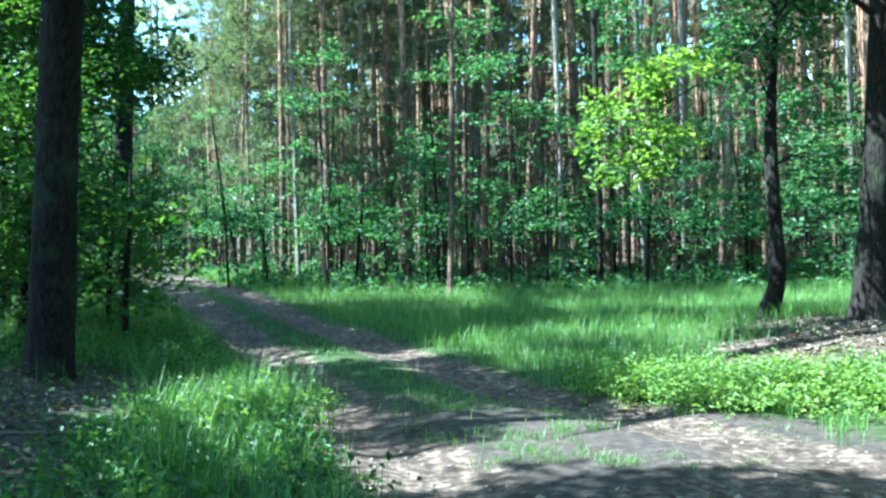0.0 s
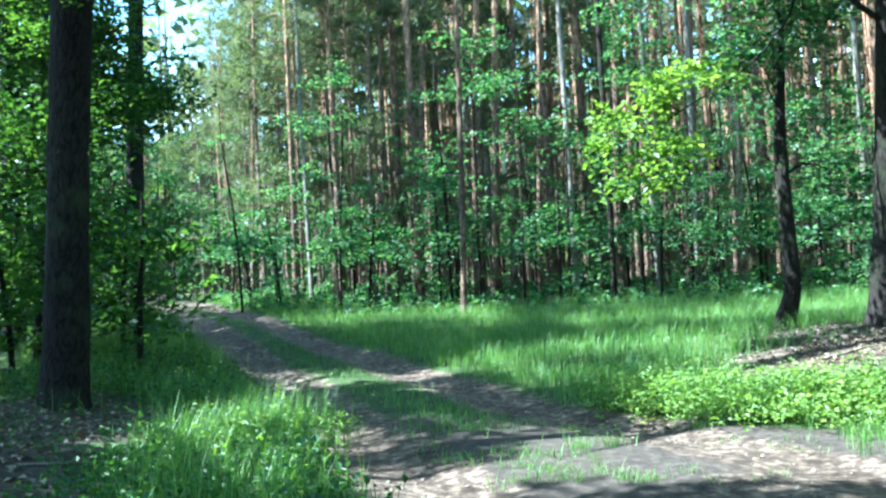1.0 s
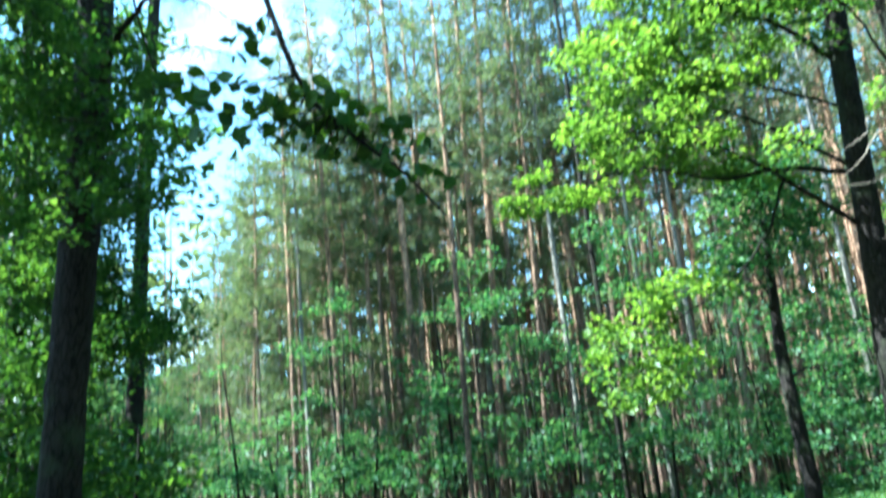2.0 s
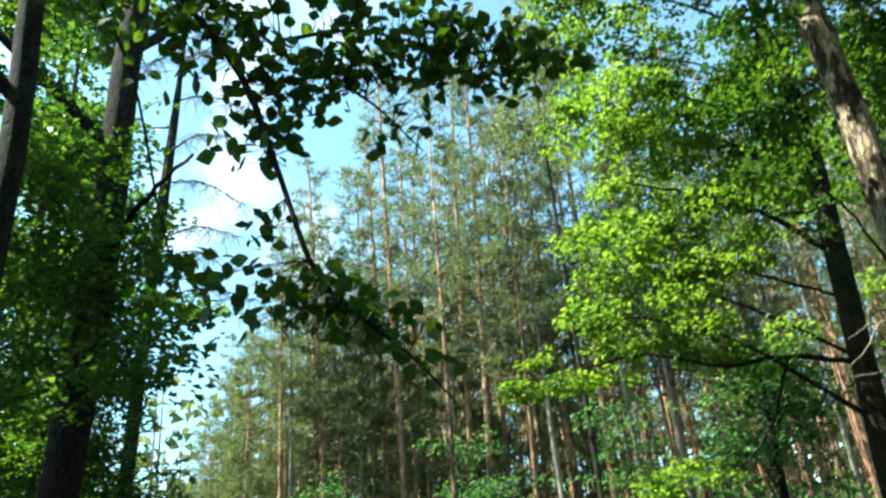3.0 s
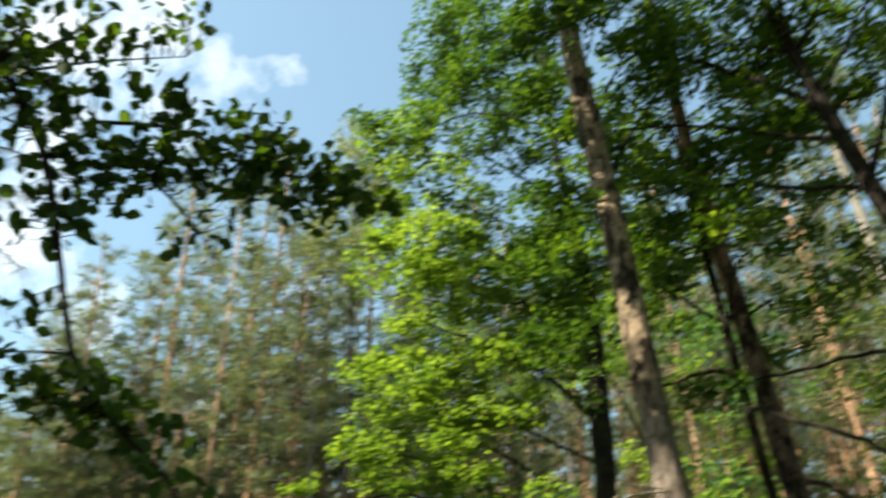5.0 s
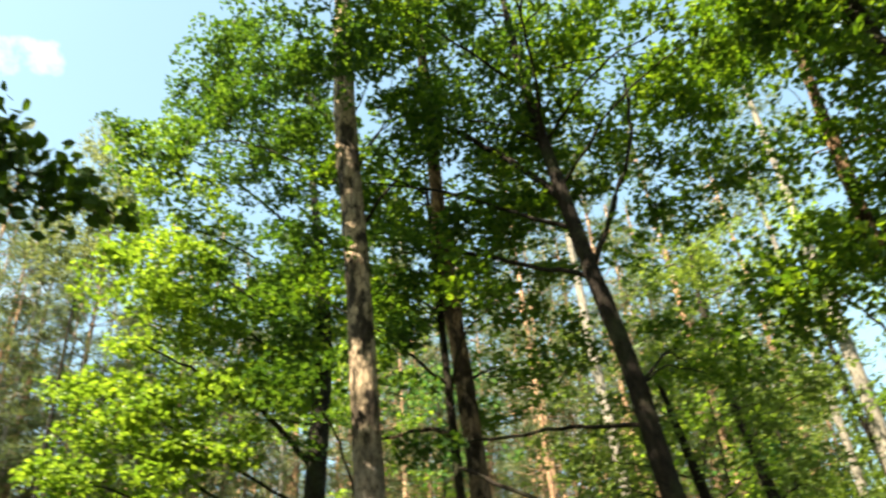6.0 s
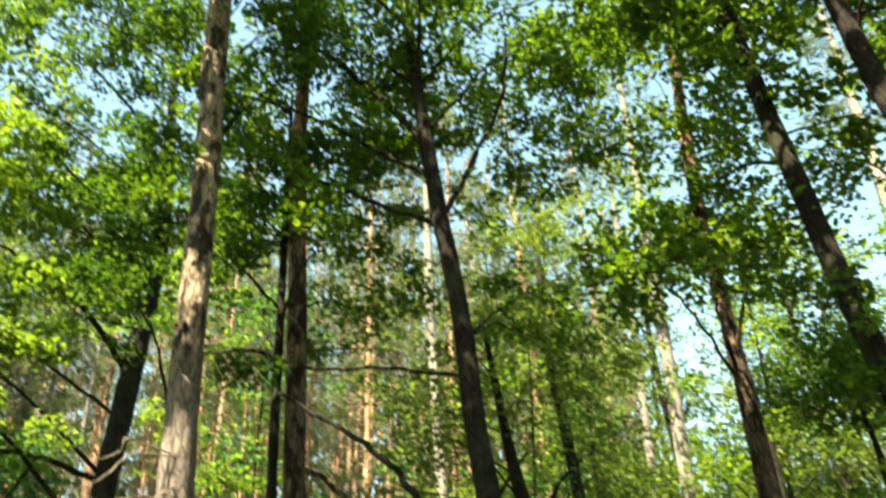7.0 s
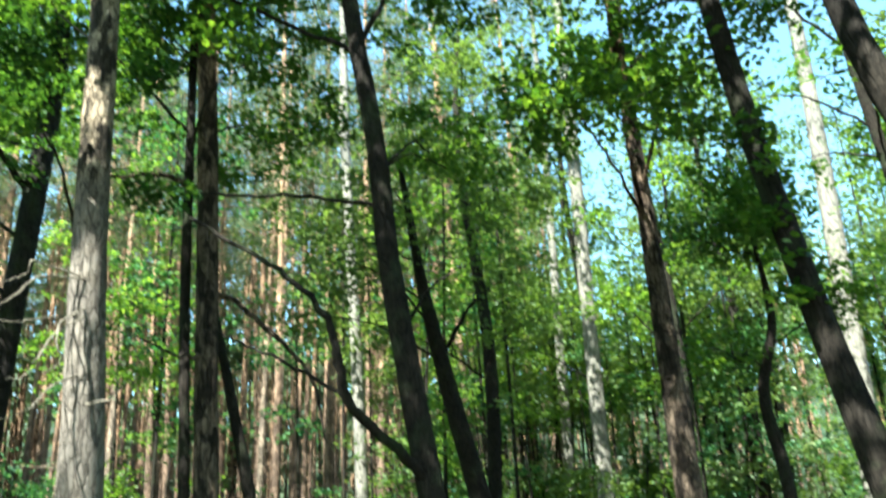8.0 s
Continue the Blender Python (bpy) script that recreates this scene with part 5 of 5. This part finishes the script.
for k, (x, y, tall) in enumerate(((-9, 3.0, 14), (-9.2, 9.2, 14), (-10.5, 5.8, 15), (-12.5, 9.5, 15), (-11, 13.0, 14), (-12, -2, 16), (-5, -3, 14), (-2, -9, 15), (4, -7, 14), (9, -6, 15), (-17, 2, 17), (-11.0, 17.5, 14), (-11.5, 21.5, 15), (-16, 25, 16), (-11.2, 22.3, 26), (-15.0, 18.5, 25), (-10.6, 15.8, 25), (-12.5, 26.0, 26), (-18.5, 15.5, 26),  (-20, 27, 19), (13, -4.0, 16))):
    # extra leaf masses on two oaks, set in the sun's path to shade chosen spots
    added_shade_tree(x, y, tall, 300 + k, more=((-12.6, 6.7, 12.2, 0.8, 0.6), (-13.4, 6.8, 12.6, 0.7, 0.6), (-10.7, 6.8, 12.2, 0.5, 0.5), (-9.1, 6.9, 12.0, 0.7, 0.6), (-10.0, 6.8, 12.2, 0.7, 0.6), (-9.6, 7.6, 12.0, 0.7, 0.5)) if k == 2 else ((-8.6, 8.6, 12.5, 1.0, 0.7), (-9.4, 9.2, 13.5, 1.0, 0.7), (-8.2, 9.8, 11.5, 0.9, 0.6), (-8.0, 10.4, 12.6, 0.8, 0.6), (-9.4, 9.1, 13.0, 0.9, 0.6), (-8.7, 9.5, 13.6, 0.7, 0.5), (-9.3, 12.4, 15.1, 1.0, 0.7), (-10.6, 11.8, 14.0, 1.0, 0.7), (-9.0, 8.2, 13.6, 0.8, 0.6)) if k == 1 else ())
for k, (x, y, tall) in enumerate(((-8, -8, 17), (0, -13, 18), (7, -12, 17), (13, -10, 18), (-14, -6, 18), (-16, -13, 19), (-7, -16, 19), (3, -19, 20), (11, -18, 19), (18, -8, 18), (20, -15, 20), (-20, -3, 19), (-15, 6.5, 17), (-19, 9, 19))):
    added_shade_tree(x, y, tall, 340 + k, 4.4)      # the wood goes on behind; unseen oaks added to cut the sky light
# unseen crown above the camera, added to shade the trunks on the right
tree("oak_tree", "unseen leafy oak added overhead as shade", [foot(4.6, -3.4), (4.5, -2.6, 5.0), (3.9, -0.6, 10.0), (3.6, 1.6, 14.0)], [0.25, 0.2, 0.14, 0.05], OAK_BARK, (),
     [(3.4, 2.4, 14.0, 1.8, 0.8), (5.0, 3.6, 14.6, 1.6, 0.7), (1.8, 3.4, 15.2, 1.6, 0.8), (4.2, 0.6, 12.6, 1.6, 0.8), (2.2, 1.0, 13.2, 1.5, 0.8), (5.6, 1.6, 14.0, 1.5, 0.8), (3.6, 4.6, 16.0, 1.5, 0.7), (1.5, 5.6, 14.6, 1.5, 0.7), (0.0, 4.2, 13.6, 1.5, 0.7), (2.6, 7.6, 15.4, 1.4, 0.6), (3.8, 7.0, 16.0, 1.4, 0.6), (0.4, 6.6, 15.2, 1.3, 0.6), (0.1, 8.3, 15.0, 1.2, 0.5), (-1.2, 7.4, 14.6, 1.2, 0.5), (5.4, 5.6, 16.6, 1.4, 0.6), (-1.0, 5.4, 14.4, 1.3, 0.6), (2.6, 8.6, 17.6, 1.4, 0.6), (3.8, 9.4, 18.4, 1.4, 0.6), (1.6, 9.6, 17.2, 1.3, 0.6), (4.6, 7.8, 18.2, 1.3, 0.6), (1.2, 5.6, 13.0, 1.0, 0.6), (2.4, 5.9, 13.0, 1.0, 0.6), (3.6, 6.2, 13.0, 1.0, 0.6), (4.7, 6.3, 13.2, 0.8, 0.6)],
     OAK_LEAF, size=(0.24, 0.16), seed=320, cover=3.0, group="oaks round the clearing")
# unseen crown on the left, added to shade the bough and the near track
tree("oak_tree", "unseen leafy oak added overhead as shade", [foot(-6.6, 1.2), (-6.5, 1.8, 5.0), (-6.2, 2.8, 9.0), (-5.8, 3.6, 12.5)], [0.2, 0.16, 0.1, 0.04], OAK_BARK, (),
     clear_of_glades([(-5.6, 3.4, 12.0, 1.6, 0.8), (-4.6, 3.0, 13.0, 1.4, 0.7), (-6.8, 4.1, 11.4, 1.1, 0.8), (-7.6, 3.2, 10.4, 1.3, 0.8), (-5.0, 1.8, 12.4, 1.4, 0.7), (-8.6, 4.0, 11.6, 1.4, 0.8), (-7.4, 4.1, 12.6, 1.0, 0.6), (-9.6, 5.2, 9.6, 1.3, 0.8), (-3.6, 3.6, 13.6, 1.2, 0.6)]),
     OAK_LEAF, size=(0.24, 0.16), seed=321, cover=2.8, group="oaks round the clearing")
# low crown out of view, added to darken the ground on the left
tree("maple_tree", "unseen bushy young maple added to shade the verge", [foot(-8.6, 5.6), (-8.5, 5.7, 3.0), (-8.4, 5.8, 7.0)], [0.1, 0.08, 0.03], DARK_BARK, (), [(-8.6, 5.2, 5.6, 1.4, 1.0), (-8.0, 6.4, 4.0, 1.2, 0.8), (-9.2, 5.8, 7.0, 1.2, 0.8)], SHADED_LEAF, size=(0.2, 0.13), seed=322)


# ---- distant woods that close the view ----
def far_woods():
    rng = np.random.default_rng(71)
    n = 1900
    a = np.radians(rng.uniform(-45, 115, n))
    d = rng.uniform(56, 130, n)
    x, y = d * np.sin(a), d * np.cos(a)
    keep = (off_line(x, y, LEFT_RUT) > 2.5) & ((np.degrees(a) > -11) | (np.degrees(a) < -26) | (rng.uniform(size=n) < 0.35)) & ((np.degrees(a) < 57) | (rng.uniform(size=n) < 0.35))
    x, y = x[keep], y[keep]
    pieces = [tube(np.array([[0, 0, -0.3], [0, 0, 9], [0, 0, 22]]) + [p, q, at_ground(p, q)], [0.14, 0.11, 0.04], 5, rng, 0.0) for p, q in zip(x, y)]
    tagged(new("far_stems", mesh_from("far_stems", *joined(pieces), FURROWED_PINE_BARK)), "distant reddish pine stems deep in the wood", "woods", kind="stuff")
    x, y = x[::2], y[::2]
    m = 80
    k = len(x)
    hz = np.where(rng.uniform(size=(k, m)) < 0.7, rng.uniform(15, 25, (k, m)), rng.uniform(0.3, 11, (k, m)))
    c = np.stack([np.repeat(x, m) + rng.normal(0, 2.0, k * m), np.repeat(y, m) + rng.normal(0, 1.5, k * m), hz.ravel()], 1)
    way = np.degrees(np.arctan2(c[:, 0], c[:, 1]))
    share = np.where(c[:, 2] > 13, np.where((way > -12) & (way < 30), 0.75, 1.0), np.where((way > 24) & (way < 50), 0.5, 1.0))
    c = c[rng.uniform(size=len(c)) < share]
    v, f = leaves(c, unit(rng.normal(size=c.shape) + [0, 0, 0.7]), rng, 1.15, 0.75, 2)
    tagged(new("far_foliage", mesh_from("far_foliage", v, f, NEEDLE, False)), "distant green foliage deep in the wood", "woods", kind="stuff")


far_woods()


def backdrop():
    """A ring of far treetops behind the distant woods, with an uneven top."""
    rng = np.random.default_rng(72)
    n, rows = 240, 6
    a = np.linspace(0, 2 * math.pi, n, endpoint=False)
    top = 27 + 2.5 * np.sin(7 * a) + 1.5 * np.sin(23 * a + 1) + rng.uniform(-2, 2, n)
    v = [(140 * math.sin(q) + rng.normal(0, 1.5), 140 * math.cos(q) + rng.normal(0, 1.5), -2 + (t + 2) * k / (rows - 1)) for k in range(rows) for q, t in zip(a, top)]
    f = [(k * n + i, k * n + (i + 1) % n, (k + 1) * n + (i + 1) % n, (k + 1) * n + i) for k in range(rows - 1) for i in range(n)]
    m, nd, l, p = material("far_wood")
    w = stretched(nd, l, 0.9, 0.9, 0.35)
    r = ramp(nd, [(0.3, (0.012, 0.02, 0.01)), (0.55, (0.035, 0.06, 0.028)), (0.75, (0.07, 0.11, 0.05))])
    l.new(noise_node(nd, l, w, 0.9, 8.0, 0.7), r.inputs["Fac"])
    l.new(r.outputs["Color"], p.inputs["Base Color"])
    p.inputs["Roughness"].default_value = 0.9
    tagged(new("backdrop", mesh_from("backdrop", v, f, m)), "far dark green wall of the forest", "woods", kind="structure")


backdrop()


# ---- small things on the ground ----
def fallen_stick(x, y, turn, length, thick, seed):
    """A dead stick with a side twig, lying on the soil."""
    rng = np.random.default_rng(seed)
    root = tagged(new("fallen_branch"), "dry grey dead branch lying on leaf litter", "branch", "dead branches on the ground")
    root.location = (x, y, 0)
    c, sn = math.cos(turn), math.sin(turn)
    u = np.linspace(-0.5, 0.5, 9) * length
    px, py = u * c + rng.normal(0, 0.02, 9), u * sn + rng.normal(0, 0.02, 9)
    pts = np.stack([px, py, land(x + px, y + py) + thick * 0.8], 1)
    part("stem", mesh_from("stem", *tube(pts, np.linspace(thick, thick * 0.4, 9), 6, rng, 0.08), DRY_TWIG), root)
    q = pts[4]
    far = q + [0.35 * length * math.cos(turn + 0.7), 0.35 * length * math.sin(turn + 0.7), 0]
    far[2] = at_ground(x + far[0], y + far[1]) + thick
    part("twig", mesh_from("twig", *tube(np.stack([q, (q + far) / 2 + [0, 0, 0.02], far]), [thick * 0.5, thick * 0.35, thick * 0.15], 5, rng, 0.05), DRY_TWIG), root)


for k, (x, y, turn, length, thick) in enumerate(((5.6, 12.6, 0.4, 1.3, 0.022), (6.6, 12.9, 2.4, 1.0, 0.018), (5.0, 13.2, 1.0, 0.8, 0.016), (7.2, 13.4, 0.1, 1.1, 0.02), (-3.6, 8.2, 0.6, 1.0, 0.018), (-4.2, 9.4, 2.1, 0.8, 0.016), (6.2, 11.9, 2.9, 0.9, 0.015))):
    fallen_stick(x, y, turn, length, thick, 500 + k)


def clods(seed, count):
    """Small dark clods and pebbles strewn on the track."""
    rng = np.random.default_rng(seed)
    x, y = scatter(count, (-4, 6, 5, 18), lambda a, b: sand_share(a, b) ** 2 * np.clip(9 / b, 0.2, 1), rng)
    n = len(x)
    r = rng.uniform(0.008, 0.03, (n, 1))
    c = np.stack([x, y, land(x, y)], 1) + [0, 0, 1] * r * 0.3
    dirs = np.array([(1, 0, 0), (-1, 0, 0), (0, 1, 0), (0, -1, 0), (0, 0, 0.7), (0, 0, -0.7)], float)
    v = (c[:, None] + dirs[None] * r[:, None] * rng.uniform(0.6, 1.3, (n, 6, 1))).reshape(-1, 3)
    tri = np.array([(0, 2, 4), (2, 1, 4), (1, 3, 4), (3, 0, 4), (2, 0, 5), (1, 2, 5), (3, 1, 5), (0, 3, 5)])
    f = (np.arange(n)[:, None, None] * 6 + tri[None]).reshape(-1, 3)
    tagged(new("track_clods", mesh_from("track_clods", v, f, LITTER, False)), "small brown clods and cones on the sandy track", "debris", kind="stuff")


clods(91, 2600)
